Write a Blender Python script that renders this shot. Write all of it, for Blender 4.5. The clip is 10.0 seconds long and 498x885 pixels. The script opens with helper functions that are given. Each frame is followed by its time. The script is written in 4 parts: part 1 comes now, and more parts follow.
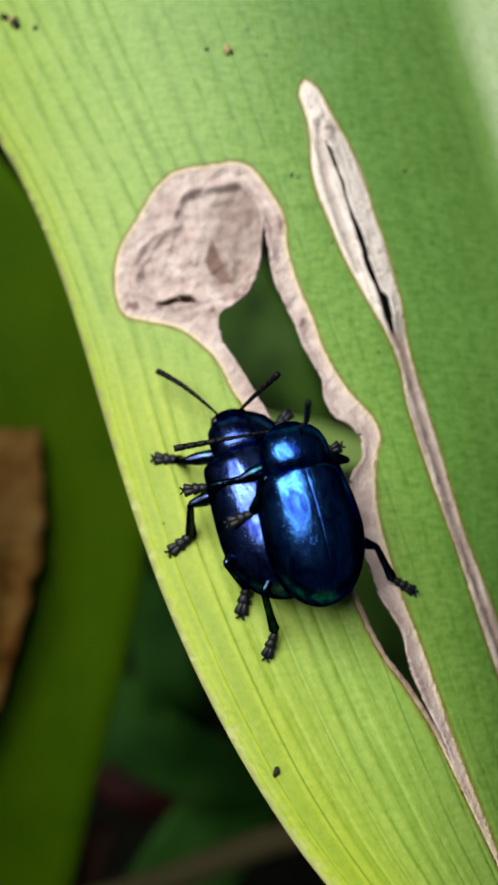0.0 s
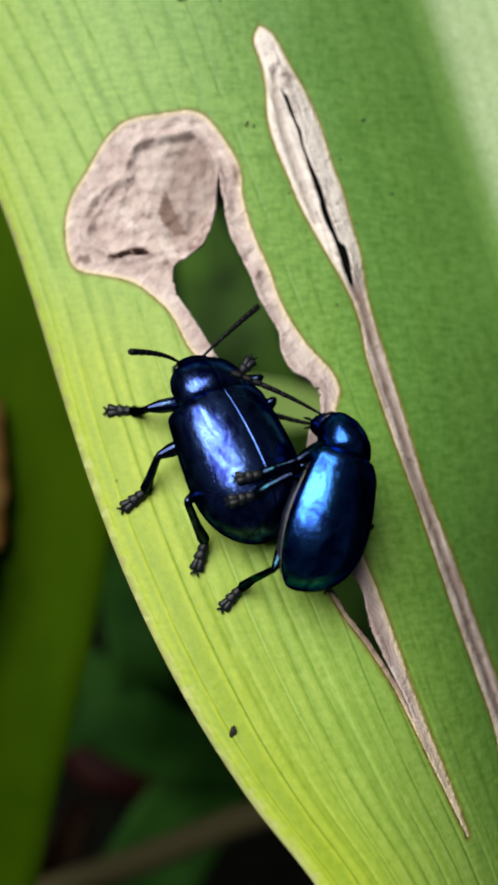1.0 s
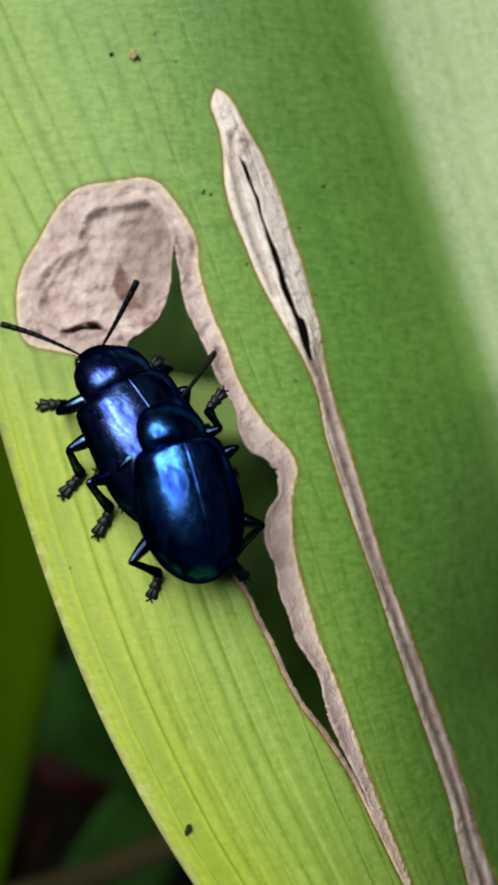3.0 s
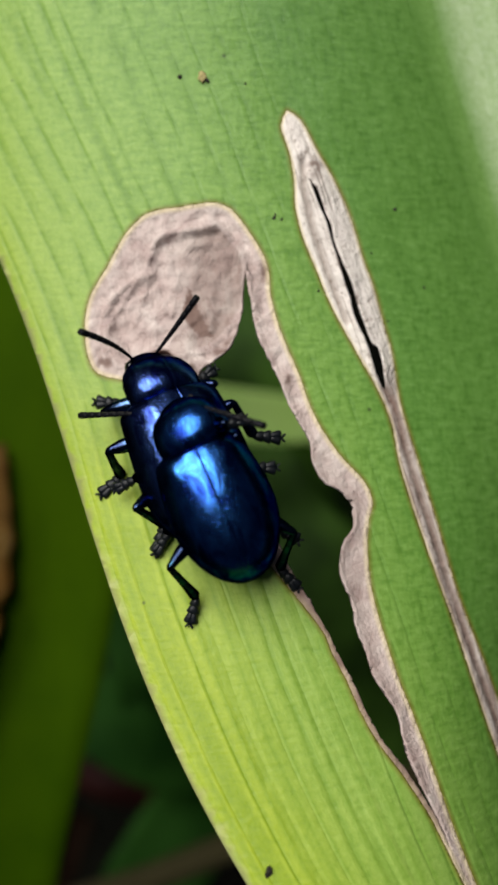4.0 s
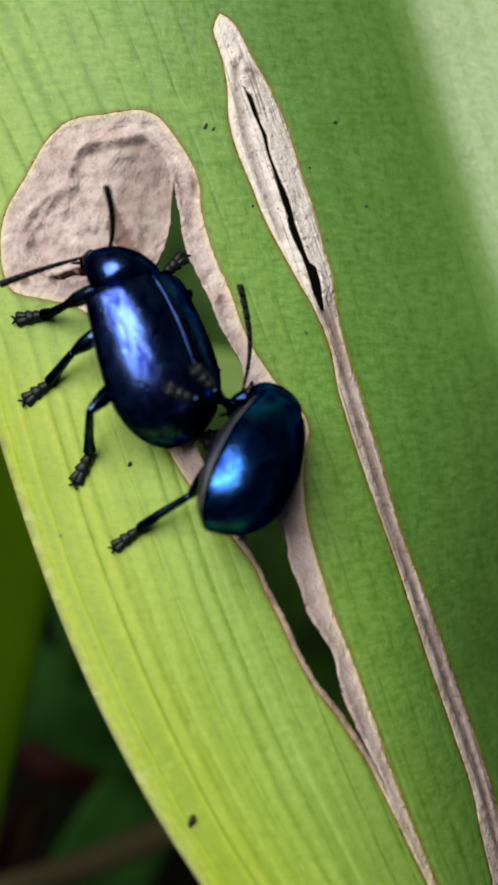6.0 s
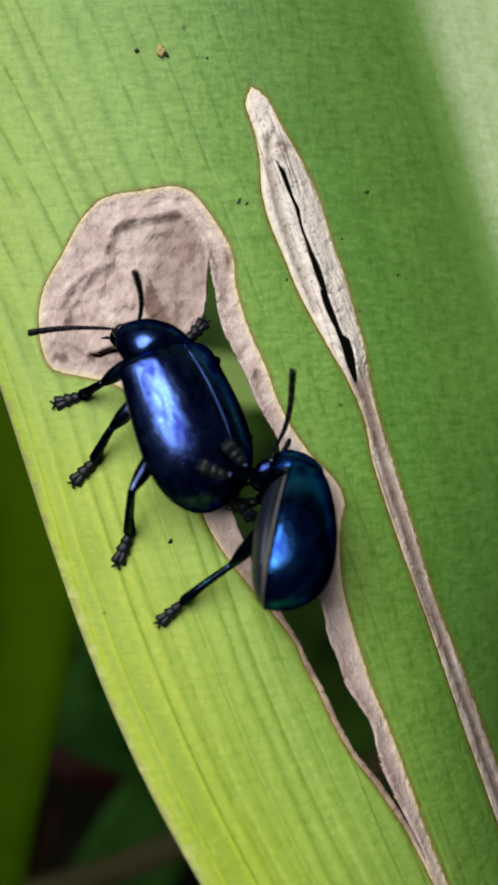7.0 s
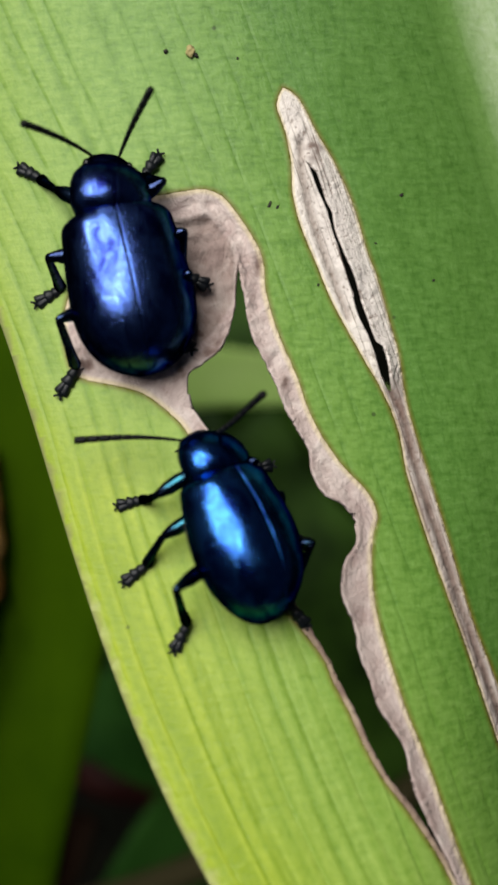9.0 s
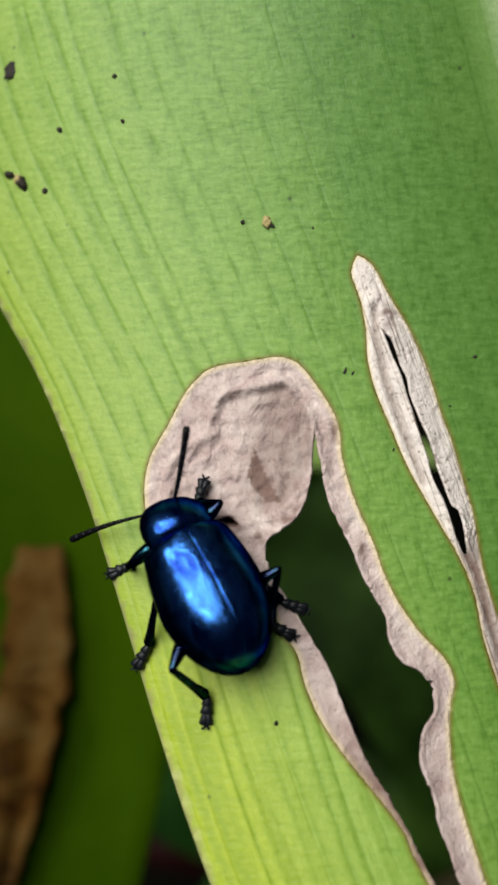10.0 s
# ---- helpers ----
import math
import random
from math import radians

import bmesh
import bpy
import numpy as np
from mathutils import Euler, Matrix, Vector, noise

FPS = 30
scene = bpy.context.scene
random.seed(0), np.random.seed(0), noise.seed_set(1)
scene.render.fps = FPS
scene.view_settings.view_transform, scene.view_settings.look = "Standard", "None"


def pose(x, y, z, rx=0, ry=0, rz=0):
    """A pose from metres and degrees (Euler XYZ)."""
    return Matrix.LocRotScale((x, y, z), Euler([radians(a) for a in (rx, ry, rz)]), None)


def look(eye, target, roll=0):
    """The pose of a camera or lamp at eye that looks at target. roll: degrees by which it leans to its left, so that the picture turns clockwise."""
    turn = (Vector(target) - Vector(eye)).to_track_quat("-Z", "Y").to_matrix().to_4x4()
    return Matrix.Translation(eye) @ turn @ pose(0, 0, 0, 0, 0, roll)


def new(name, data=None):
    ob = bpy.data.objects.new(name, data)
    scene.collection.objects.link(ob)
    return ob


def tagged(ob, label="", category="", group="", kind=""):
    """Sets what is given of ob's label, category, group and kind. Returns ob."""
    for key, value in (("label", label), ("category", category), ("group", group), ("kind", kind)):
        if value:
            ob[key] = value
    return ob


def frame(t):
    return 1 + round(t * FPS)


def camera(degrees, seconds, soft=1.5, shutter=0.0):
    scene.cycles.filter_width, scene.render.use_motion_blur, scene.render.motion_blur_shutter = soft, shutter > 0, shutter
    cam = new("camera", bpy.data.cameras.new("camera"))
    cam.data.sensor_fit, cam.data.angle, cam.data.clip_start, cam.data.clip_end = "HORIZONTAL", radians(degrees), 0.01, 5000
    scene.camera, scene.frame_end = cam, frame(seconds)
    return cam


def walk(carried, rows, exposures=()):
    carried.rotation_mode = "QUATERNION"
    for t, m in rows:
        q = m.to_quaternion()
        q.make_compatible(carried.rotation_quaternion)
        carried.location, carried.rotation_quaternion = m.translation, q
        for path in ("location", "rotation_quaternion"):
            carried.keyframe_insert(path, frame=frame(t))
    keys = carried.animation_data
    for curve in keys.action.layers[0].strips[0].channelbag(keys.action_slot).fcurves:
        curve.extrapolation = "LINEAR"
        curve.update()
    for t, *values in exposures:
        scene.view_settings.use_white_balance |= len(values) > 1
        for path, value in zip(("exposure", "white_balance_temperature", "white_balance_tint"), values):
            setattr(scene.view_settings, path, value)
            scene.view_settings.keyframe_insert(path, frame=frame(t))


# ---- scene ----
cam = camera(28.0, 10.0, soft=3.2)
cam.data.dof.use_dof = True
cam.data.dof.focus_distance = 0.0417
cam.data.dof.aperture_fstop = 55.0
EXPOSURES = [(0.0, 0.31), (1.0, 0.29), (2.0, 0.07), (3.5, 0.09), (4.5, 0.10), (5.5, 0.10), (6.0, 0.10), (8.0, 0.0), (9.0, 0.06), (9.5, 0.10), (10.0, 0.11)]
PATH = [
    (0.0, pose(0.00248, -0.00547, 0.04711, 3.63, 1.95, 1.09)),
    (0.5, pose(0.00321, -0.00639, 0.04643, 3.37, 1.62, 0.82)),
    (1.0, pose(0.00362, -0.00692, 0.04578, 3.01, 0.94, 0.45)),
    (1.5, pose(0.00537, -0.00397, 0.04634, 1.64, -1.45, 0.51)),
    (2.0, pose(0.00373, -0.00228, 0.04690, 1.60, -1.07, 0.31)),
    (2.2, pose(0.00396, -0.00210, 0.04690, 1.60, -1.07, 0.31)),
    (3.3, pose(0.00406, -0.00151, 0.04452, 0.63, -0.82, 0.40)),
    (3.5, pose(0.00415, -0.00166, 0.04438, 0.66, -0.58, 0.32)),
    (4.0, pose(0.00154, 0.00015, 0.04439, 0.31, 0.00, 0.28)),
    (4.5, pose(0.00000, 0.00000, 0.04422, 0.00, -0.00, 0.00)),
    (5.0, pose(0.00156, 0.00065, 0.04437, 0.12, -0.22, 0.23)),
    (5.5, pose(0.00163, 0.00004, 0.04379, -0.13, -0.32, 0.09)),
    (6.0, pose(0.00319, -0.00280, 0.04144, 0.13, -1.84, 0.39)),
    (6.2, pose(0.00445, -0.00297, 0.04067, 0.89, 0.93, -0.16)),
    (7.3, pose(0.00130, 0.00233, 0.04243, -1.93, -2.08, -0.20)),
    (7.5, pose(0.00333, 0.00189, 0.04193, -0.98, -0.79, 0.37)),
    (8.0, pose(0.00362, 0.00166, 0.04174, -0.84, 0.35, 0.36)),
    (8.5, pose(0.00130, 0.00183, 0.04117, -1.15, -0.08, 0.14)),
    (9.0, pose(0.00222, 0.00117, 0.04083, -0.62, 0.60, 0.06)),
    (9.5, pose(0.00270, 0.00631, 0.04142, -0.50, 2.36, -0.16)),
    (10.0, pose(0.00095, 0.00702, 0.04159, 0.69, 3.22, -0.12)),
]
walk(cam, PATH, exposures=EXPOSURES)

# ---- light ----
MM = 0.001
SUN_WAY = Vector((-0.50, 0.64, 1.10)).normalized()
sky = bpy.data.worlds.new("sky")
scene.world = sky
sky.use_nodes = True
wn = sky.node_tree
air = wn.nodes.new("ShaderNodeTexSky")
air.sky_type, air.sun_disc = "NISHITA", False
air.sun_elevation = math.asin(SUN_WAY.z)
air.sun_rotation = math.atan2(SUN_WAY.x, SUN_WAY.y)
air.air_density, air.dust_density = 1.0, 2.5
wn.nodes["Background"].inputs["Strength"].default_value = 0.009
wn.links.new(air.outputs[0], wn.nodes["Background"].inputs[0])
sun_lamp = bpy.data.lights.new("sun", "SUN")
sun_lamp.energy, sun_lamp.angle, sun_lamp.color = 4.95, radians(52), (1.0, 0.97, 0.92)
sun = new("sun", sun_lamp)
sun.matrix_world = look(SUN_WAY * 2, (0, 0, 0))


# ---- materials ----
class Nodes:
    """A short way to write node trees; places are in millimetres."""

    def __init__(self, name):
        self.mat = bpy.data.materials.new(name)
        self.mat.use_nodes = True
        self.t = self.mat.node_tree
        self.bsdf = self.t.nodes["Principled BSDF"]
        self.out = self.t.nodes["Material Output"]

    def put(self, socket, value):
        if isinstance(value, bpy.types.NodeSocket):
            self.t.links.new(value, socket)
        else:
            socket.default_value = value

    def add(self, kind, **values):
        n = self.t.nodes.new("ShaderNode" + kind)
        for k, v in values.items():
            self.put(n.inputs[k.replace("_", " ")], v)
        return n

    def math(self, op, a, b=0.0, c=0.0):
        n = self.t.nodes.new("ShaderNodeMath")
        n.operation = op
        for s, v in zip(n.inputs, (a, b, c)):
            self.put(s, v)
        return n.outputs[0]

    def mix(self, k, a, b, how="MIX"):
        n = self.t.nodes.new("ShaderNodeMix")
        n.data_type, n.blend_type = "RGBA", how
        self.put(n.inputs[0], k)
        self.put(n.inputs[6], a)
        self.put(n.inputs[7], b)
        return n.outputs[2]

    def ramp(self, k, *stops):
        n = self.t.nodes.new("ShaderNodeValToRGB")
        e = n.color_ramp.elements
        while len(e) < len(stops):
            e.new(0.5)
        for el, (p, c) in zip(e, stops):
            el.position, el.color = p, (*c, 1) if len(c) == 3 else c
        self.put(n.inputs[0], k)
        return n.outputs[0]

    def place(self, sx, sy=None, sz=None, uv=False):
        c = self.t.nodes.new("ShaderNodeTexCoord")
        m = self.t.nodes.new("ShaderNodeMapping")
        self.t.links.new(c.outputs["UV" if uv else "Object"], m.inputs[0])
        m.inputs["Scale"].default_value = (sx, sx if sy is None else sy, sx if sz is None else sz)
        return m.outputs[0]

    def noise(self, at, scale=1.0, detail=3.0, rough=0.5, distort=0.0):
        n = self.add("TexNoise", Vector=at, Scale=scale, Detail=detail, Roughness=rough, Distortion=distort)
        return n.outputs[0]

    def attribute(self, name):
        n = self.t.nodes.new("ShaderNodeAttribute")
        n.attribute_name = name
        return n.outputs["Fac"]

    def bump(self, height, strength, depth):
        n = self.add("Bump", Height=height, Strength=strength, Distance=depth)
        self.put(self.bsdf.inputs["Normal"], n.outputs[0])

    def finish(self, color, rough, metal=0.0, spec=0.5):
        self.put(self.bsdf.inputs["Base Color"], color)
        self.put(self.bsdf.inputs["Roughness"], rough)
        self.put(self.bsdf.inputs["Metallic"], metal)
        self.put(self.bsdf.inputs["Specular IOR Level"], spec)
        return self.mat


def see_through(n, color, share):
    """Lets part of the light through a thin leaf."""
    t = n.t.nodes.new("ShaderNodeBsdfTranslucent")
    n.put(t.inputs[0], color)
    m = n.t.nodes.new("ShaderNodeMixShader")
    m.inputs[0].default_value = share
    n.t.links.new(n.bsdf.outputs[0], m.inputs[1])
    n.t.links.new(t.outputs[0], m.inputs[2])
    n.t.links.new(m.outputs[0], n.out.inputs[0])
    return n.mat


def blade_material():
    n = Nodes("living_leaf_blade")
    uv = n.t.nodes.new("ShaderNodeUVMap")
    sep = n.add("SeparateXYZ", Vector=uv.outputs[0])
    u, v = sep.outputs[0], sep.outputs[1]
    flat = n.place(1000.0)
    wob = n.noise(n.place(9, 3, uv=True), 1.0, 2.0)
    uu = n.math("ADD", u, n.math("MULTIPLY", n.math("SUBTRACT", wob, 0.5), 0.05))
    uneven = n.noise(n.place(23, 0.4, uv=True), 1.0, 1.0)
    uu = n.math("ADD", uu, n.math("MULTIPLY", n.math("SUBTRACT", uneven, 0.5), 0.06))
    # long parallel veins, some stronger than others
    line = n.math("ABSOLUTE", n.math("SUBTRACT", n.math("FRACT", n.math("MULTIPLY", uu, 20.0)), 0.5))
    line = n.ramp(line, (0.0, (1, 1, 1)), (0.09, (0.55, 0.55, 0.55)), (0.24, (0, 0, 0)))
    broken = n.noise(n.place(17, 22, uv=True), 1.0, 4.0)
    line = n.math("MULTIPLY", line, n.ramp(n.math("ADD", broken, n.math("MULTIPLY", n.attribute("yellow"), 0.07)), (0.33, (0.12, 0.12, 0.12)), (0.56, (1, 1, 1))))
    fine = n.noise(n.place(260, 60, uv=True), 1.0, 4.0, 0.7)
    cells = n.noise(flat, 3.5, 4.0, 0.65)
    cross = n.add("TexVoronoi", Vector=n.place(30, 38, uv=True), Scale=1.0, Randomness=1.0)
    cross.feature = "DISTANCE_TO_EDGE"
    cross = n.ramp(cross.outputs[0], (0.0, (1, 1, 1)), (0.05, (0.3, 0.3, 0.3)), (0.11, (0, 0, 0)))
    wide = n.math("ABSOLUTE", n.math("SUBTRACT", n.math("FRACT", n.math("ADD", n.math("MULTIPLY", uu, 26.0), 0.3)), 0.5))
    wide = n.ramp(wide, (0.02, (1, 1, 1)), (0.42, (0, 0, 0)))
    cloud = n.noise(flat, 0.22, 3.0, 0.55)
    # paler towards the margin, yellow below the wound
    # last stops: brighter light on the far right, put into the colour as a pale band
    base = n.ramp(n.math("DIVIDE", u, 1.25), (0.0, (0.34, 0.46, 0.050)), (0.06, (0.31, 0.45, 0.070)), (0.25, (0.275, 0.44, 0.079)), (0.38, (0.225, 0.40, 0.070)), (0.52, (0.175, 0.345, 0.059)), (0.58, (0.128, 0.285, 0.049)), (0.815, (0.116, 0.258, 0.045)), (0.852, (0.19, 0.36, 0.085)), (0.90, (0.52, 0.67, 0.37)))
    yellow = n.attribute("yellow")
    base = n.mix(n.math("MULTIPLY", yellow, n.ramp(u, (0.0, (0.95, 0.95, 0.95)), (0.16, (0.72, 0.72, 0.72)), (0.34, (0.36, 0.36, 0.36)), (0.52, (0.0, 0.0, 0.0)))), base, (0.40, 0.50, 0.022, 1))
    base = n.mix(n.math("MULTIPLY", yellow, n.ramp(u, (0.12, (0, 0, 0)), (0.32, (0.5, 0.5, 0.5)), (0.5, (0.5, 0.5, 0.5)), (0.64, (0, 0, 0)))), base, (0.35, 0.51, 0.115, 1))
    base = n.mix(n.math("MULTIPLY", n.ramp(cloud, (0.35, (0, 0, 0)), (0.7, (1, 1, 1))), 0.35), base, n.mix(1.0, base, (0.78, 0.86, 0.75, 1), "MULTIPLY"))
    base = n.mix(n.ramp(cells, (0.3, (0.45, 0.45, 0.45)), (0.48, (0, 0, 0))), base, n.mix(1.0, base, (0.7, 0.78, 0.6, 1), "MULTIPLY"))
    base = n.mix(n.ramp(cells, (0.52, (0, 0, 0)), (0.70, (0.5, 0.5, 0.5))), base, n.mix(1.0, base, (1.25, 1.16, 1.5, 1), "MULTIPLY"))
    base = n.mix(n.ramp(fine, (0.34, (0.22, 0.22, 0.22)), (0.58, (0, 0, 0))), base, n.mix(1.0, base, (0.62, 0.75, 0.5, 1), "MULTIPLY"))
    line = n.math("MULTIPLY", line, n.ramp(u, (0.40, (1, 1, 1)), (0.75, (0.3, 0.3, 0.3))))
    base = n.mix(n.math("MULTIPLY", line, n.math("SUBTRACT", 0.62, n.math("MULTIPLY", n.attribute("yellow"), 0.38))), base, n.mix(1.0, base, (0.42, 0.58, 0.25, 1), "MULTIPLY"))
    base = n.mix(n.math("MULTIPLY", cross, 0.22), base, n.mix(1.0, base, (0.66, 0.78, 0.5, 1), "MULTIPLY"))
    base = n.mix(n.math("MULTIPLY", n.math("MULTIPLY", wide, yellow), 0.74), base, n.mix(1.0, base, (0.66, 0.76, 0.45, 1), "MULTIPLY"))
    # short cross and long dashes of the fine leaf grain
    dash = n.noise(n.place(1500, 4200, 1500), 1.0, 2.0, 0.55)
    dash2 = n.noise(n.place(4400, 1300, 1300), 1.0, 2.0, 0.55)
    inner = n.math("MULTIPLY", n.ramp(u, (0.05, (0.22, 0.22, 0.22)), (0.62, (1, 1, 1)), (1.0, (0.8, 0.8, 0.8)), (1.12, (0.3, 0.3, 0.3))), n.math("SUBTRACT", 1.0, n.math("MULTIPLY", n.attribute("yellow"), 0.65)))
    base = n.mix(n.math("MULTIPLY", inner, n.ramp(dash, (0.34, (0.62, 0.62, 0.62)), (0.50, (0, 0, 0)))), base, n.mix(1.0, base, (0.60, 0.72, 0.5, 1), "MULTIPLY"))
    base = n.mix(n.math("MULTIPLY", inner, n.ramp(dash2, (0.35, (0.5, 0.5, 0.5)), (0.50, (0, 0, 0)))), base, n.mix(1.0, base, (0.62, 0.74, 0.5, 1), "MULTIPLY"))
    base = n.mix(n.math("MULTIPLY", inner, n.ramp(dash, (0.53, (0, 0, 0)), (0.70, (0.62, 0.62, 0.62)))), base, n.mix(1.0, base, (1.32, 1.2, 1.5, 1), "MULTIPLY"))
    dots = n.add("TexVoronoi", Vector=flat, Scale=0.42, Randomness=1.0)
    dot = n.ramp(dots.outputs[0], (0.0, (0.8, 0.8, 0.8)), (0.028, (0.7, 0.7, 0.7)), (0.05, (0, 0, 0)))
    base = n.mix(dot, base, (0.035, 0.06, 0.012, 1))
    edge = n.attribute("rim")
    base = n.mix(n.ramp(edge, (0.0, (0.9, 0.9, 0.9)), (0.3, (0.5, 0.5, 0.5)), (0.75, (0, 0, 0))), base, (0.17, 0.115, 0.012, 1))
    dry = n.attribute("margin")
    base = n.mix(n.ramp(dry, (0.0, (0.65, 0.65, 0.65)), (0.6, (0.22, 0.3, 0.3)), (1.0, (0, 0, 0))), base, (0.50, 0.47, 0.27, 1))
    height = n.math("ADD", n.math("MULTIPLY", line, -0.9), n.math("ADD", n.math("MULTIPLY", cells, 0.5), n.math("ADD", n.math("MULTIPLY", dash, 0.8), n.math("MULTIPLY", fine, 0.5))))
    n.bump(height, 0.5, 0.00008)
    n.finish(base, n.math("ADD", 0.42, n.math("MULTIPLY", cells, 0.16)), 0.0, 0.45)
    return see_through(n, base, 0.22)


def dried_material(name, fibres):
    n = Nodes(name)
    flat = n.place(1000.0)
    uvn = n.noise(n.place(210, 8, uv=True), 1.0, 5.0, 0.68)
    a = n.noise(flat, 0.65, 5.0, 0.48, 1.4)
    b = n.noise(flat, 5.0, 4.0, 0.65)
    c = n.noise(flat, 0.42, 3.0, 0.55, 0.8)
    w = n.noise(n.place(1100, 700, 1000), 1.0, 3.0, 0.5, 2.0)
    col = n.ramp(a, (0.30, (0.45, 0.345, 0.325)), (0.44, (0.54, 0.435, 0.405)), (0.56, (0.61, 0.51, 0.475)), (0.70, (0.70, 0.61, 0.565)))
    col = n.mix(n.ramp(c, (0.38, (0.22, 0.22, 0.22)), (0.54, (0, 0, 0))), col, n.mix(1.0, col, (0.62, 0.52, 0.51, 1), "MULTIPLY"))
    # thin dark wrinkles and pale crests
    crease = n.math("ABSOLUTE", n.math("SUBTRACT", w, 0.5))
    col = n.mix(n.ramp(crease, (0.0, (0.38, 0.38, 0.38)), (0.014, (0.22, 0.22, 0.22)), (0.034, (0, 0, 0))), col, n.mix(1.0, col, (0.52, 0.43, 0.40, 1), "MULTIPLY"))
    col = n.mix(n.math("MULTIPLY", uvn, 0.3 if fibres else 0.1), col, n.mix(1.0, col, (0.62, 0.54, 0.50, 1), "MULTIPLY"))
    if fibres:
        col = n.mix(0.70, col, (0.90, 0.85, 0.79, 1))
    col = n.mix(n.ramp(b, (0.35 if fibres else 0.26, (0.75, 0.75, 0.75)), (0.43 if fibres else 0.35, (0, 0, 0))), col, (0.17, 0.10, 0.065, 1))
    col = n.mix(n.math("MULTIPLY", n.attribute("pale"), 0.75), col, (0.88, 0.82, 0.74, 1))
    col = n.mix(n.math("MULTIPLY", n.attribute("stain_crack_shade"), 0.95), col, (0.185, 0.120, 0.102, 1))
    col = n.mix(n.math("MULTIPLY", n.attribute("brown_crease_shade"), 0.65), col, (0.15, 0.10, 0.075, 1))
    if fibres:
        col = n.mix(n.ramp(uvn, (0.38, (0.9, 0.9, 0.9)), (0.46, (0, 0, 0))), col, (0.17, 0.12, 0.095, 1))
    edge = n.attribute("rim")
    col = n.mix(n.ramp(edge, (0.0, (0.75, 0.75, 0.75)), (0.2 if fibres else 0.35, (0.5, 0.5, 0.5)), (0.4 if fibres else 0.8, (0, 0, 0))), col, (0.74, 0.63, 0.36, 1))
    col = n.mix(n.math("MULTIPLY", n.attribute("stain_crack_shade"), 0.8), col, (0.205, 0.132, 0.110, 1))
    n.bump(n.math("ADD", a, n.math("ADD", n.math("MULTIPLY", b, 0.5), n.math("ADD", n.math("MULTIPLY", crease, 0.9), n.math("MULTIPLY", uvn, 0.5 if fibres else 0.25)))), 0.9, 0.00017)
    n.finish(col, 0.72, 0.0, 0.3)
    return see_through(n, col, 0.12)


def shell_material(name, deep, light, violet, rough):
    n = Nodes(name)
    at = n.place(1000.0)
    a = n.noise(n.place(1900, 800, 1500), 1.0, 5.0, 0.62, 0.8)
    b = n.noise(at, 9.0, 3.0, 0.6)
    pits = n.add("TexVoronoi", Vector=at, Scale=6.5, Randomness=0.9)
    pit = n.ramp(pits.outputs[0], (0.0, (0, 0, 0)), (0.28, (1, 1, 1)))
    col = n.mix(n.ramp(a, (0.35, (0, 0, 0)), (0.65, (1, 1, 1))), (*deep, 1), (*light, 1))
    col = n.mix(n.ramp(b, (0.45, (0, 0, 0)), (0.7, (0.6, 0.6, 0.6))), col, (*violet, 1))
    n.bump(n.math("ADD", n.math("MULTIPLY", pit, 0.6), n.math("ADD", n.math("MULTIPLY", b, 0.45), n.math("MULTIPLY", a, 1.1))), 0.26, 0.00006)
    n.put(n.bsdf.inputs["Specular Tint"], (0.02, 0.02, 0.05, 1))
    return n.finish(col, n.math("ADD", rough, n.math("MULTIPLY", b, 0.10)), 1.0)


def dark_material(name, color, rough, metal, spec=0.5):
    n = Nodes(name)
    at = n.place(1000.0)
    a = n.noise(at, 4.0, 4.0, 0.6)
    col = n.mix(a, (*color, 1), (*[c * 0.45 for c in color], 1))
    n.bump(a, 0.4, 0.00008)
    return n.finish(col, n.math("ADD", rough - 0.08, n.math("MULTIPLY", a, 0.2)), metal, spec)


def leg_material(name, deep, glint):
    """Polished dark metal; highlights are painted in as brighter patches."""
    n = Nodes(name)
    at = n.place(1000.0)
    a = n.noise(at, 1.3, 2.0, 0.5)
    b = n.noise(at, 7.0, 3.0, 0.6)
    col = n.mix(n.ramp(a, (0.50, (0, 0, 0)), (0.68, (1, 1, 1))), (*deep, 1), (*glint, 1))
    n.put(n.bsdf.inputs["Specular Tint"], (0.04, 0.05, 0.08, 1))
    n.bump(b, 0.3, 0.00005)
    return n.finish(col, n.math("ADD", 0.12, n.math("MULTIPLY", b, 0.14)), 1.0)


def back_leaf_material(name, one, two, share=0.2, spec=0.12):
    n = Nodes(name)
    at = n.place(1000.0)
    a = n.noise(at, 0.10, 4.0, 0.6)
    s = n.noise(n.place(1600, 90, 300), 1.0, 3.0, 0.5)
    col = n.mix(n.ramp(a, (0.35, (0, 0, 0)), (0.65, (1, 1, 1))), (*one, 1), (*two, 1))
    col = n.mix(n.math("MULTIPLY", s, 0.4), col, n.mix(1.0, col, (0.6, 0.7, 0.5, 1), "MULTIPLY"))
    n.bump(s, 0.3, 0.0003)
    n.finish(col, 0.65, 0.0, spec)
    return see_through(n, col, share)


def rust_material():
    n = Nodes("mottled_rust_brown_dead_tissue")
    at = n.place(1000.0)
    a = n.noise(at, 0.35, 5.0, 0.65, 0.6)
    b = n.noise(at, 0.09, 3.0, 0.5)
    col = n.ramp(a, (0.30, (0.026, 0.010, 0.002)), (0.45, (0.12, 0.050, 0.006)), (0.56, (0.18, 0.092, 0.018)), (0.72, (0.24, 0.155, 0.05)))
    col = n.mix(n.ramp(b, (0.4, (0, 0, 0)), (0.62, (0.5, 0.5, 0.5))), col, (0.14, 0.085, 0.025, 1))
    n.bump(a, 0.8, 0.0012)
    n.finish(col, 0.8, 0.0, 0.1)
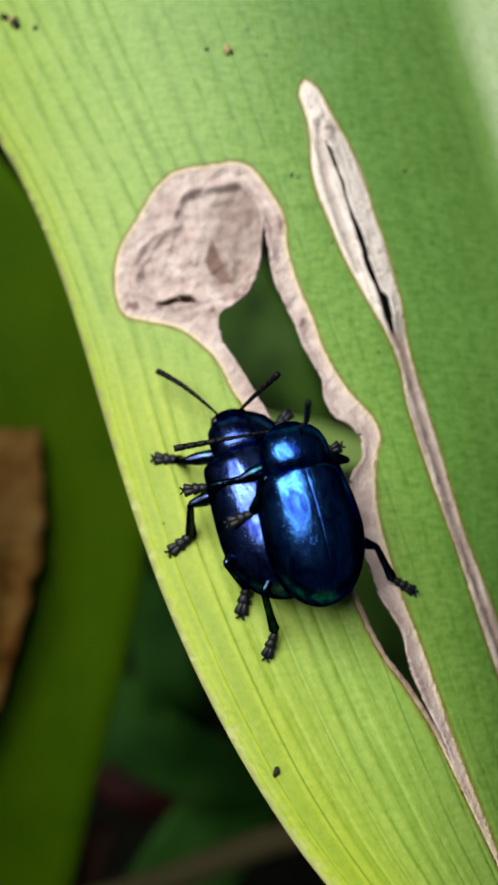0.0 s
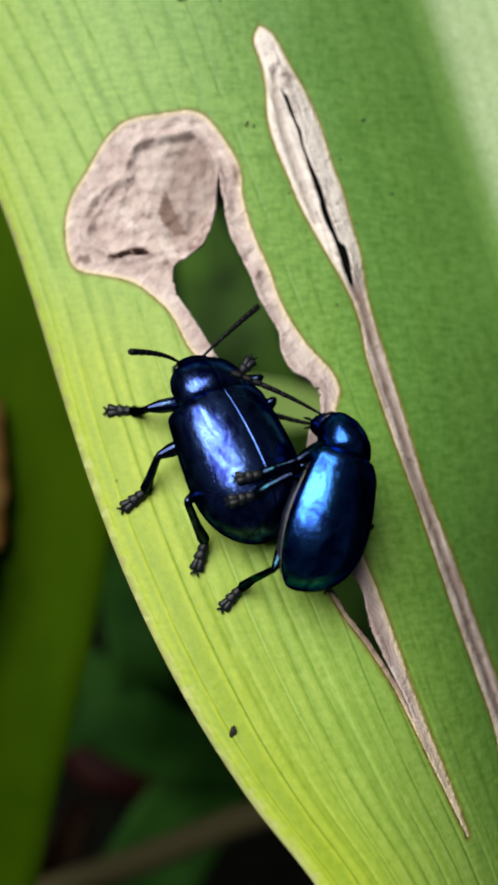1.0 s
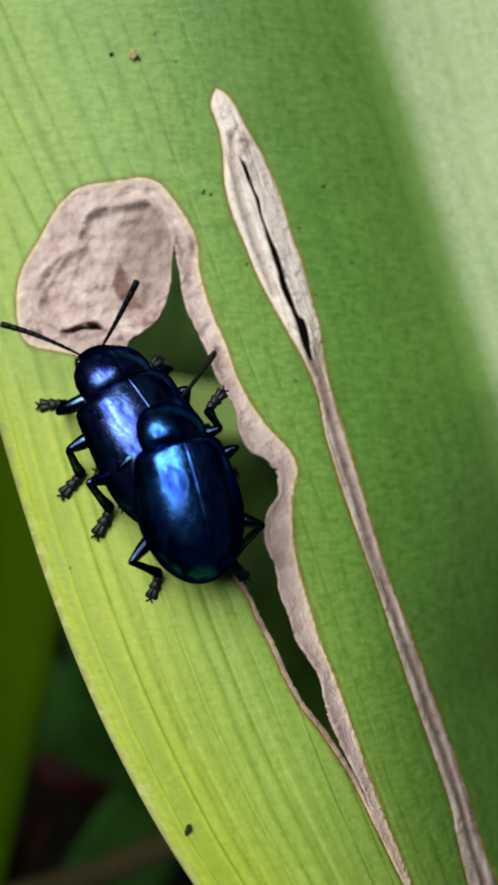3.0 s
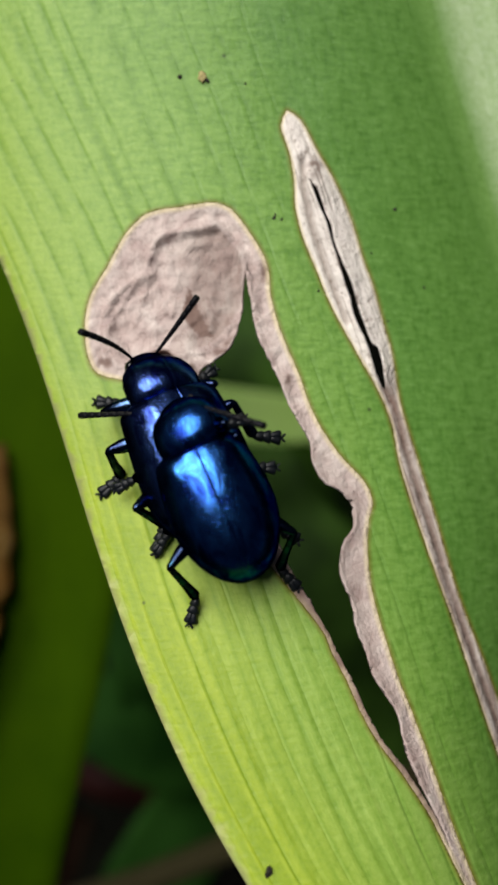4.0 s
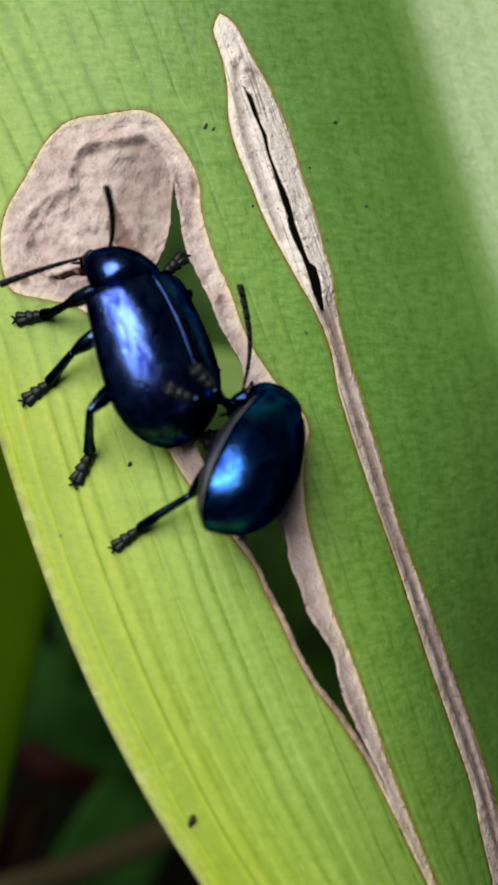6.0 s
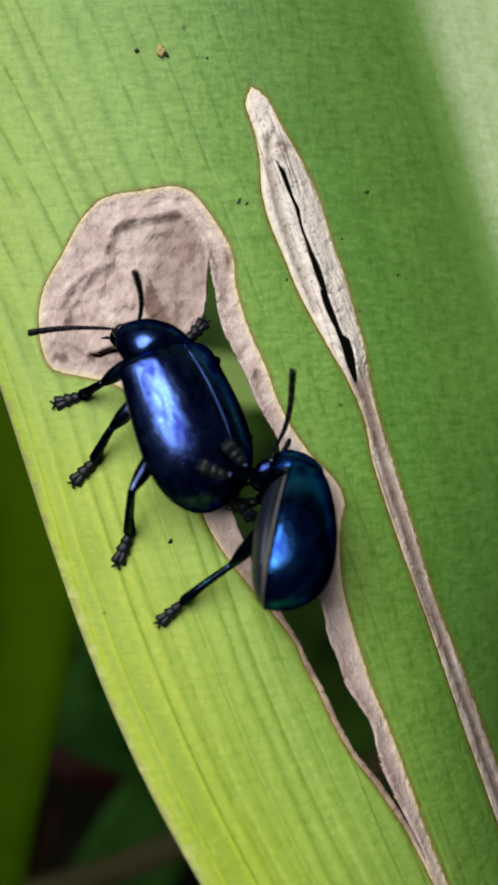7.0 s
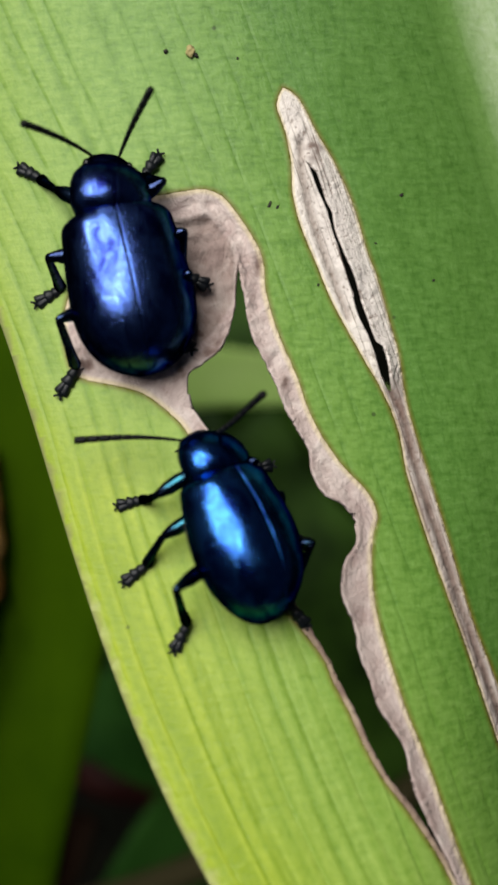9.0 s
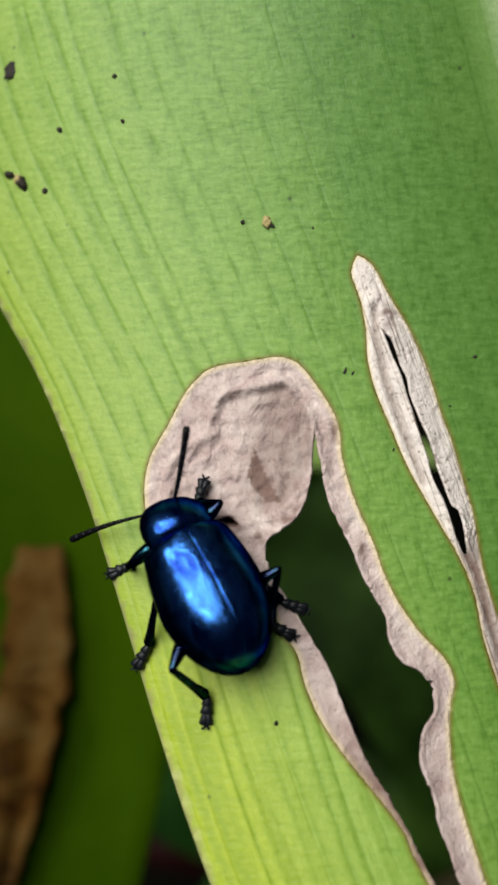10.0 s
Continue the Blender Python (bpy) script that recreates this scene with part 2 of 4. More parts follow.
    return see_through(n, col, 0.1)


def litter_material():
    n = Nodes("shade_darkened_soil_litter")
    at = n.place(1000.0)
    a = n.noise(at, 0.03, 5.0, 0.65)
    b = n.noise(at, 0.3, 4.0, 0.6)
    # near black: shade of the plants above is put into the soil colour
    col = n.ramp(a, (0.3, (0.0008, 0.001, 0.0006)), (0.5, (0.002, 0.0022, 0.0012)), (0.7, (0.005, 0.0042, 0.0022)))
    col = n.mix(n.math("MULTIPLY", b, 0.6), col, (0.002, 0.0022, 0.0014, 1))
    n.bump(n.math("ADD", a, b), 0.8, 0.006)
    return n.finish(col, 0.95, 0.0, 0.05)


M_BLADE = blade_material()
M_DRIED = dried_material("dried_leaf_tissue", False)
M_FIBRE = dried_material("dried_fibrous_leaf_tissue", True)
M_SHELL_A = shell_material("violet_blue_metallic_shell", (0.005, 0.010, 0.085), (0.072, 0.142, 0.38), (0.030, 0.038, 0.19), 0.18)
M_SHELL_B = shell_material("sky_blue_metallic_shell", (0.003, 0.013, 0.11), (0.036, 0.158, 0.45), (0.020, 0.046, 0.23), 0.17)
M_HEAD = shell_material("dark_violet_head_shell", (0.004, 0.008, 0.045), (0.022, 0.040, 0.15), (0.016, 0.018, 0.09), 0.2)
M_LEG_A = leg_material("blue_black_leg_shell", (0.020, 0.030, 0.075), (0.06, 0.11, 0.21))
M_LEG_B = leg_material("teal_black_leg_shell", (0.014, 0.022, 0.050), (0.02, 0.10, 0.13))
M_FOOT = dark_material("blue_black_foot_pads", (0.005, 0.007, 0.010), 0.42, 0.0, 0.26)
M_BLACK = dark_material("matt_black_shell", (0.004, 0.004, 0.006), 0.5, 0.0, 0.14)
M_EYE = dark_material("black_eye", (0.006, 0.006, 0.008), 0.15, 0.0)
M_BELLY = dark_material("blue_black_belly", (0.012, 0.016, 0.035), 0.4, 0.4)
M_PALE = dark_material("pale_side_membrane", (0.13, 0.13, 0.115), 0.5, 0.0)
M_OLIVE = back_leaf_material("olive_green_leaf", (0.036, 0.088, 0.0003), (0.055, 0.118, 0.0006), 0.2, 0.03)
# low greens: undergrowth shade is put into this colour
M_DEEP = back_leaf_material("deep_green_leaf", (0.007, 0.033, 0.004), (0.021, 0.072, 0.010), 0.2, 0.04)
# colour lifted in place of the light that the blade keeps off
M_FRESH = back_leaf_material("brightened_fresh_green_leaf", (0.46, 0.68, 0.18), (0.52, 0.72, 0.24), 0.4)
M_RUST = rust_material()
# dead and shaded leaves below: colours dimmed to carry the undergrowth's shade
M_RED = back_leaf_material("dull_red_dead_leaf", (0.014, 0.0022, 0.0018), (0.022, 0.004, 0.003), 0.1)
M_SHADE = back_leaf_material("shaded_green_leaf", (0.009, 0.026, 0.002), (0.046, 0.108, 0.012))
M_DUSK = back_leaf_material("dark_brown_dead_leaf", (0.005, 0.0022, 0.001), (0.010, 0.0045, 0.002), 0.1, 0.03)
M_TWIG = dark_material("pale_brown_twig", (0.060, 0.052, 0.022), 0.8, 0.0, 0.1)
M_SOIL = litter_material()
M_PELLET = dark_material("ochre_frass", (0.48, 0.40, 0.17), 0.7, 0.0, 0.3)
M_CRUMB = dark_material("black_frass", (0.020, 0.017, 0.010), 0.7, 0.0, 0.3)


# ---- helpers for meshes ----
def part(name, bm, material, parent=None, label="", smooth=True):
    me = bpy.data.meshes.new(name)
    for f in bm.faces:
        f.smooth = smooth
    bm.to_mesh(me)
    bm.free()
    me.materials.append(material)
    ob = new(name, me)
    if parent is not None:
        ob.parent = parent
    return tagged(ob, label)


def spline(points, step):
    """A smooth line through the points, as points about step apart."""
    p = [Vector(q) for q in points]
    p = [p[0] * 2 - p[1], *p, p[-1] * 2 - p[-2]]
    out = []
    for a, b, c, d in zip(p, p[1:], p[2:], p[3:]):
        n = max(1, int((c - b).length / step))
        for i in range(n):
            t = i / n
            out.append(0.5 * ((2 * b) + (c - a) * t + (2 * a - 5 * b + 4 * c - d) * t * t + (3 * b - a - 3 * c + d) * t ** 3))
    out.append(p[-2])
    return out


def inside_many(xy, poly):
    x, y = xy[:, 0], xy[:, 1]
    hit = np.zeros(len(xy), bool)
    for (ax, ay), (bx, by) in zip(poly, poly[1:] + poly[:1]):
        if ay != by:
            hit ^= ((ay > y) != (by > y)) & (x < (bx - ax) * (y - ay) / (by - ay) + ax)
    return hit


def gap_to(xy, line):
    """Distances of many places to a line of points."""
    a, b = np.array(line[:-1]), np.array(line[1:])
    best = np.full(len(xy), 1e9)
    for p, q in zip(a, b):
        d = q - p
        k = np.clip(((xy - p) @ d) / max(d @ d, 1e-12), 0, 1)
        best = np.minimum(best, np.linalg.norm(xy - p - k[:, None] * d, axis=1))
    return best


def loft(bm, rings, n=14):
    """A closed tube through rings of (centre, right, up) vectors, rounded off at both ends."""
    loops = []
    for c, r, u in rings:
        c, r, u = Vector(c), Vector(r), Vector(u)
        loops.append([bm.verts.new(c + r * math.cos(a) + u * math.sin(a)) for a in (2 * math.pi * i / n for i in range(n))])
    for p, q in zip(loops, loops[1:]):
        for i in range(n):
            bm.faces.new((p[i], p[(i + 1) % n], q[(i + 1) % n], q[i]))
    bm.faces.new(loops[0][::-1])
    bm.faces.new(loops[-1])
    bmesh.ops.recalc_face_normals(bm, faces=bm.faces)


def limb(bm, stations, bend=0.0, n=10):
    """A straight or bent limb along +y through stations of (y, half width, half height)."""
    L = stations[-1][0]
    loft(bm, [((0, y * MM, bend * math.sin(math.pi * y / L) * MM), (w * MM, 0, 0), (0, 0, h * MM)) for y, w, h in stations], n)


def ball(bm, at, size, segs=12):
    m = Matrix.Translation(Vector(at) * MM) @ Matrix.Diagonal((*(s * MM for s in size), 1))
    bmesh.ops.create_uvsphere(bm, u_segments=segs, v_segments=max(6, segs * 2 // 3), radius=1.0, matrix=m)


# ---- the chewed leaf ----
EDGE = [(-13.12, 14.00), (-11.23, 11.00), (-9.68, 8.00), (-8.37, 5.00), (-7.21, 2.00), (-6.12, -1.00), (-5.01, -4.00), (-3.81, -7.00), (-2.45, -10.00), (-0.87, -13.00), (0.99, -16.00), (3.20, -19.00), (5.79, -22.00)]
PATCH_LEFT = [(-0.36, 11.11), (-1.55, 10.92), (-3.02, 10.65), (-4.02, 9.73), (-4.85, 8.23), (-5.59, 6.9), (-5.81, 5.57), (-5.63, 4.24), (-5.13, 3.39), (-3.7, 3.05), (-2.45, 2.71), (-1.39, 1.92), (-0.68, 1.19), (0.07, -0.2), (0.61, -0.99), (1.02, -2.4), (2.01, -4.2), (4.52, -7.3), (5.08, -8.45), (5.65, -9.5), (6.32, -10.95), (7.02, -12.1), (7.6, -12.82), (8.2, -13.66), (8.92, -14.72), (9.45, -15.7), (10.35, -17.5), (11.3, -19.4), (12.2, -21.2)]
PATCH_RIGHT = [(0.63, 10.87), (1.44, 9.9), (2.28, 8.43), (2.48, 6.85), (2.93, 5.27), (3.7, 3.47), (4.37, 1.65), (5.42, -0.02), (6.63, -1.35), (6.97, -2.28), (6.8, -2.84), (6.68, -4.04), (6.8, -5.7), (7.12, -7.1), (7.48, -8.26), (7.93, -9.64), (8.5, -11.03), (9.0, -12.39), (9.48, -13.75), (9.95, -15.1), (10.6, -16.79), (11.5, -19.0), (12.3, -21.15)]
HOLE_LEFT = [(1.31, 8.26), (1.19, 7.14), (1.14, 5.92), (0.74, 4.7), (-0.23, 3.85), (-0.69, 3.4), (-0.53, 2.28), (0.57, 0.56), (1.54, -0.97), (1.88, -1.55), (2.52, -3.2), (3.29, -4.95), (4.71, -7.24), (5.28, -8.39), (5.84, -9.41), (6.51, -10.87), (7.19, -12.0), (7.76, -12.69), (8.35, -13.51), (9.05, -14.56), (9.55, -15.5), (9.95, -16.4)]
HOLE_RIGHT = [(1.45, 7.89), (1.61, 6.78), (1.75, 5.74), (2.09, 4.74), (2.77, 3.39), (3.45, 1.84), (4.23, 0.45), (4.35, -0.5), (4.88, -1.33), (5.63, -1.7), (6.08, -2.41), (6.1, -3.27), (5.6, -4.05), (5.5, -5.19), (5.96, -6.37), (6.16, -7.52), (6.57, -8.44), (6.83, -9.35), (7.29, -10.05), (7.87, -10.98), (8.05, -12.08), (8.42, -12.98), (8.8, -13.8), (9.2, -14.6), (9.62, -15.45), (9.98, -16.35)]
SLIT_LEFT = [(3.18, 15.47), (2.92, 14.71), (3.28, 13.56), (3.53, 12.27), (3.59, 10.98), (3.92, 9.65), (4.52, 8.18), (5.27, 6.40), (6.27, 4.58), (7.28, 2.82), (7.92, 1.23), (8.34, -0.87), (9.33, -3.96), (10.59, -7.44), (11.89, -11.21), (13.97, -16.94), (14.34, -18.74), (14.82, -20.73), (15.26, -22.36)]
SLIT_RIGHT = [(3.80, 15.06), (4.59, 13.63), (5.37, 12.32), (6.11, 10.64), (6.67, 8.79), (7.15, 7.51), (7.65, 5.71), (8.01, 4.38), (8.30, 2.40), (8.68, 1.00), (9.89, -2.92), (10.95, -6.44), (12.30, -9.78), (14.79, -16.21), (16.02, -20.03), (16.90, -22.04), (17.82, -23.80)]
SLIT_OPEN = [(4.05, 12.4), (4.61, 11.89), (4.84, 11.34), (5.0, 10.78), (5.28, 10.24), (5.38, 9.54), (5.78, 8.51), (6.18, 7.62), (6.5, 6.52), (6.84, 5.56), (7.08, 4.92), (7.36, 4.75), (7.55, 4.19), (7.64, 3.51), (7.68, 2.8), (7.5, 2.89), (7.18, 3.5), (6.92, 4.32), (6.64, 5.14), (6.18, 6.09), (5.96, 7.06), (5.56, 8.3), (5.22, 9.4), (4.97, 10.23), (4.63, 11.05), (4.35, 11.74)]
STAIN = [(-1.15, 7.22), (-0.83, 6.48), (-0.46, 5.74), (-0.02, 5.01), (-0.70, 5.13), (-1.13, 5.50), (-1.45, 6.24)]
CRACK = [(-3.62, 3.95), (-3.05, 4.20), (-2.45, 4.42), (-2.05, 4.36), (-1.72, 4.06), (-2.30, 4.10), (-2.80, 4.02), (-3.2, 3.88)]
RIDGE_A = [(-2.97, 8.35), (-2.73, 9.22), (-2.23, 9.65), (-1.35, 9.83), (-0.48, 9.95), (0.07, 10.13), (0.51, 9.75), (0.94, 9.19), (1.25, 8.45), (1.35, 7.70)]
RIDGE_B = [(-4.97, 5.87), (-4.73, 6.62), (-4.10, 7.23), (-3.47, 7.60), (-2.84, 7.85)]
RIDGE_C = [(-4.82, 5.13), (-4.52, 5.87), (-4.08, 6.61), (-3.59, 7.36)]
RIDGE_D = [(-3.62, 5.50), (-3.38, 6.24), (-3.14, 6.98), (-2.96, 7.60)]
RIDGE_E = [(-5.18, 3.96), (-4.68, 4.52), (-4.17, 4.40), (-3.53, 3.91)]
RIDGE_F = [(-2.19, 6.11), (-2.26, 6.61), (-1.95, 6.85), (-1.76, 6.48), (-1.94, 5.99)]
RIDGE_G = [(0.64, 5.86), (0.59, 5.25), (0.89, 4.89)]
INNER = [(-4.83, 5.25), (-4.47, 6.74), (-2.96, 7.85), (-2.73, 9.22), (-2.10, 9.65), (-0.61, 9.92), (0.08, 10.07), (0.88, 9.19), (1.28, 8.32), (1.25, 6.72), (0.77, 5.74), (-0.08, 4.77), (-1.55, 4.28), (-3.53, 4.15)]


# brown blots on the dead tissue: place and size
BLOTS = [(4.48, 12.84, 0.30, 0.42), (3.22, 3.2, 0.16, 0.2), (14.75, -18.35, 0.42, 0.55), (14.75, -18.5, 0.3, 0.4), (14.45, -19.5, 0.13, 0.45), (15.1, -20.5, 0.15, 0.6), (15.1, -19.9, 0.3, 0.7), (15.7, -21.6, 0.45, 0.9), (16.3, -22.9, 0.5, 0.7), (13.1, -14.0, 0.25, 0.7), (8.0, 2.2, 0.25, 0.9), (-4.9, 3.9, 0.5, 0.35), (-1.0, 3.6, 0.3, 0.3), (0.2, 4.3, 0.35, 0.22), (0.6, 4.8, 0.2, 0.3), (2.2, 7.9, 0.2, 0.5)]


def leaf_z(x, y):
    """Height of the leaf, in millimetres: arched across, rising along it, folded up beyond the midrib."""
    yy = min(max(y, -30.0), 21.0)
    ax = abs(x)
    z = 1.28 - 0.018 * x - 0.1874 * yy + 0.00447 * yy * yy - 0.0184 * (x * x if ax < 12 else 24 * ax - 144)
    if y < -30:
        z -= (y + 30) * 0.4556
    if y > 27:
        z -= 0.012 * (y - 27) ** 2
    if x > 7 and y < 2:
        k = x - 7
        z -= min(1.0, (2 - y) / 15) * (0.05 * k * k if k < 8 else 3.2 + 0.8 * (k - 8))
    # gentle upturn added to catch more light along the pale band
    k = x - (12.4 - 0.33 * (y - 16))
    if k > 0:
        z += 0.03 * k * k if k < 5 else 0.75 + 0.3 * (k - 5)
    return z


def build_leaf():
    leaf = new("strap_leaf")
    tagged(leaf, "broad yellow-green strap leaf with dried brown chewed wounds", "leaf")
    edge = spline([(-9.5, 54), (-17, 44), (-20.5, 34), (-19.3, 26), (-16.6, 20), *EDGE, (8.5, -26), (14, -33), (24, -44), (36, -56)], 0.4)
    right = [(47, -52), (42, -38), (34, -18), (27, 5), (17, 28), (5, 44), (-6, 53)]
    slit_line = [(-6, 62), (-3.5, 40), (1.0, 22), (3.5, 14.5), (5.7, 8), (8.1, 1.0), (11.0, -8), (13.8, -17), (17.5, -28), (24, -38), (40, -54)]
    outline = [tuple(p) for p in edge] + [tuple(p) for p in spline(right, 1.5)]
    wound = [tuple(p) for p in spline(PATCH_LEFT, 0.3)] + [tuple(p) for p in spline([(0.0, 11.1), *PATCH_RIGHT], 0.3)][::-1]
    hole = [tuple(p) for p in spline(HOLE_LEFT, 0.3)] + [tuple(p) for p in spline(HOLE_RIGHT, 0.3)][::-1]
    slit = [tuple(p) for p in spline(SLIT_LEFT + [(19.0, -29.0)], 0.3)] + [tuple(p) for p in spline([SLIT_LEFT[0], *SLIT_RIGHT, (19.3, -28.8)], 0.3)][:0:-1]
    opening = [tuple(p) for p in spline(SLIT_OPEN + SLIT_OPEN[:1], 0.3)][:-1]
    crack = [tuple(p) for p in spline(CRACK + CRACK[:1], 0.15)][:-1]
    rings = [outline, wound, hole, slit, opening, crack]
    pts, segs = [], []
    for ring in rings:
        s = len(pts)
        # torn borders are a little ragged
        for x, y in ring:
            k = 0.0 if ring is outline or ring is opening else 0.09 if ring is hole else 0.03
            pts.append(Vector((x + k * noise.noise((x * 2.6, y * 2.6, 1)), y + k * noise.noise((x * 2.6, y * 2.6, 7)))))
        segs += [(s + i, s + (i + 1) % len(ring)) for i in range(len(ring))]
    rng = random.Random(4)
    fine = np.array([(x, y) for x in np.arange(-16.0, 20.0, 0.42) for y in np.arange(-28.0, 30.0, 0.42)])
    coarse = np.array([(x, y) for x in np.arange(-40.0, 50.0, 2.0) for y in np.arange(-60.0, 68.0, 2.0) if not (-16 < x < 20 and -28 < y < 30)])
    zone = np.array([(x, y) for x in np.arange(-7.0, 16.5, 0.125) for y in np.arange(-26.0, 16.5, 0.125)])
    close = np.minimum(gap_to(zone, wound + wound[:1]), gap_to(zone, slit + slit[:1])) < 0.38
    zone = zone[close | inside_many(zone, wound) | inside_many(zone, slit)]
    for grid, shake in ((fine, 0.1), (coarse, 0.3), (zone, 0.03)):
        for x, y in grid[inside_many(grid, outline)]:
            pts.append(Vector((x + rng.uniform(-shake, shake), y + rng.uniform(-shake, shake))))
    from mathutils import geometry
    v2, _, faces, *_ = geometry.delaunay_2d_cdt(pts, segs, [], 1, 1e-5)
    xy = np.array([tuple(v) for v in v2])
    d_wound = np.minimum(gap_to(xy, wound + wound[:1]), gap_to(xy, slit + slit[:1]))
    d_hole = np.minimum(gap_to(xy, hole + hole[:1]), gap_to(xy, opening + opening[:1]))
    d_crack = gap_to(xy, crack + crack[:1])
    d_left, d_right = gap_to(xy, [tuple(p) for p in spline(HOLE_LEFT, 0.3)]), gap_to(xy, [tuple(p) for p in spline(HOLE_RIGHT, 0.3)])
    d_edge = gap_to(xy, [tuple(p) for p in edge])
    ridges = [[tuple(p) for p in spline(r, 0.3)] for r in (RIDGE_A, RIDGE_B, RIDGE_C, RIDGE_D, RIDGE_E, RIDGE_F, RIDGE_G)]
    inner = [tuple(p) for p in spline(INNER + INNER[:1], 0.3)][:-1]
    d_inner = gap_to(xy, inner + inner[:1])
    d_ridge = np.min([gap_to(xy, r) for r in ridges], axis=0)
    mid = [tuple(p) for p in spline([(7.6, 2.9), *[((a[0] + b[0]) / 2 + 0.05, (a[1] + b[1]) / 2) for a, b in zip(SLIT_LEFT[10:18], SLIT_RIGHT[8:16])]], 0.3)]
    d_mid = np.minimum(gap_to(xy, mid), gap_to(xy, [(3.9, 13.2), (3.95, 12.0), (4.3, 10.3), (5.0, 8.2), (5.9, 5.8)]))
    ex, ey = np.array([p.x for p in edge])[::-1], np.array([p.y for p in edge])[::-1]
    sl = sorted(((p.y, p.x) for p in spline(slit_line, 1.0)))
    sy, sx = np.array([p[0] for p in sl]), np.array([p[1] for p in sl])
    el = np.interp(xy[:, 1], ey, ex)
    cl = np.interp(xy[:, 1], sy, sx)
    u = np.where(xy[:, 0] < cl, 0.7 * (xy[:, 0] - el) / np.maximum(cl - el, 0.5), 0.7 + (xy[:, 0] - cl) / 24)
    yellow = np.clip((3.5 - xy[:, 1]) / 5, 0, 1) * np.clip(1.6 - (xy[:, 0] - el) / 9, 0, 1)
    in_stain, in_inner, in_crack = inside_many(xy, STAIN), inside_many(xy, inner), inside_many(xy, crack)
    mids = np.array([xy[list(f)].mean(axis=0) for f in faces])
    keep = inside_many(mids, outline) & ~(inside_many(mids, hole) | inside_many(mids, opening))
    in_wound, in_slit = inside_many(mids, wound), inside_many(mids, slit)
    tri = {"blade": [], "dried_patch": [], "dried_streak": []}
    for f, ok, a, b in zip(faces, keep, in_wound, in_slit):
        if ok:
            tri["dried_patch" if a else "dried_streak" if b else "blade"].append(f)
    for name, faces in tri.items():
        bm = bmesh.new()
        used = {}
        lay = {k: bm.verts.layers.float.new(k) for k in ("rim", "margin", "yellow", "stain_crack_shade", "brown_crease_shade", "pale")}
        uvl = bm.loops.layers.uv.new("UVMap")
        for f in faces:
            for i in f:
                if i in used:
                    continue
                x, y = xy[i]
                z = leaf_z(x, y)
                dead = name != "blade"
                # dead tissue shrinks: sunken and wrinkled, curled up at the torn border
                if dead:
                    k = min(1.0, d_wound[i] / 0.5)
                    calm = 0.4 if name == "dried_streak" or y < 2 else 1.0
                    z += k * (-0.10 + calm * 0.16 * noise.noise((x * 0.9, y * 0.9, 3)) + calm * 0.15 * noise.noise((x * 2.0, y * 2.0, 5)) + calm * 0.05 * noise.noise((x * 5.0, y * 5.0, 9)))
                    z += 0.15 * k * math.exp(-(d_ridge[i] / 0.085) ** 2)
                    if name == "dried_patch":
                        z += 0.055 * k * math.exp(-d_inner[i] / 0.9) * math.sin(d_inner[i] * 11 + 2.5 * noise.noise((x * 0.7, y * 0.7, 21)))
                    if in_inner[i]:
                        z -= 0.2 * min(1.0, d_inner[i] / 0.22)
                    z += 0.22 * math.exp(-d_hole[i] / 0.25) * k
                    z += 0.12 * math.exp(-(d_crack[i] / 0.35) ** 2)
                    if in_crack[i]:
                        z -= 1.6 * min(1.0, d_crack[i] / 0.05)
                    if name == "dried_streak":
                        z += k * 0.22 - 0.40 * math.exp(-(d_mid[i] / 0.14) ** 2) * k
                z += 0.035 * noise.noise((x * 0.5, y * 0.5, 11)) + 0.012 * math.sin(u[i] * 132)
                if d_edge[i] < 0.6 and name == "blade":
                    z -= 0.12 * (1 - d_edge[i] / 0.6) ** 2
                vert = bm.verts.new((x * MM, y * MM, z * MM))
                vert[lay["rim"]] = min(1.0, d_wound[i] / 0.30)
                vert[lay["margin"]] = min(1.0, d_edge[i] / (0.10 + 0.12 * max(0.0, min(1.0, -y / 15))))
                vert[lay["yellow"]] = yellow[i]
                # brown stains and blots; the crack's dark inside is painted with the same mask
                vert[lay["stain_crack_shade"]] = 1.0 if in_stain[i] or in_crack[i] else max(max(0.0, min(1.0, (-3.0 - y) / 3)) * max(0.0, min(1.0, (y + 16.5) / 1.5)) * (0.8 + 0.5 * noise.noise((x * 2, y * 2, 4))) if name == "dried_patch" and d_left[i] < d_right[i] else 0.0, 0.5 * math.exp(-(d_crack[i] / 0.07) ** 2), 0.34 * max(0.0, min(1.0, (4 - y) / 2)) * (1 + noise.noise((x * 2.5, y * 0.8, 6))) if name == "dried_streak" else 0.13 * max(0.0, min(1.0, (2 - y) / 5)) * (1 + noise.noise((x * 2.0, y * 1.2, 7))), *(math.exp(-(((x - sx0) / a) ** 2 + ((y - sy0) / b) ** 2)) * max(0.0, min(1.0, 0.55 + 1.6 * noise.noise((x * 3.5, y * 3.5, 8)))) for sx0, sy0, a, b in BLOTS))
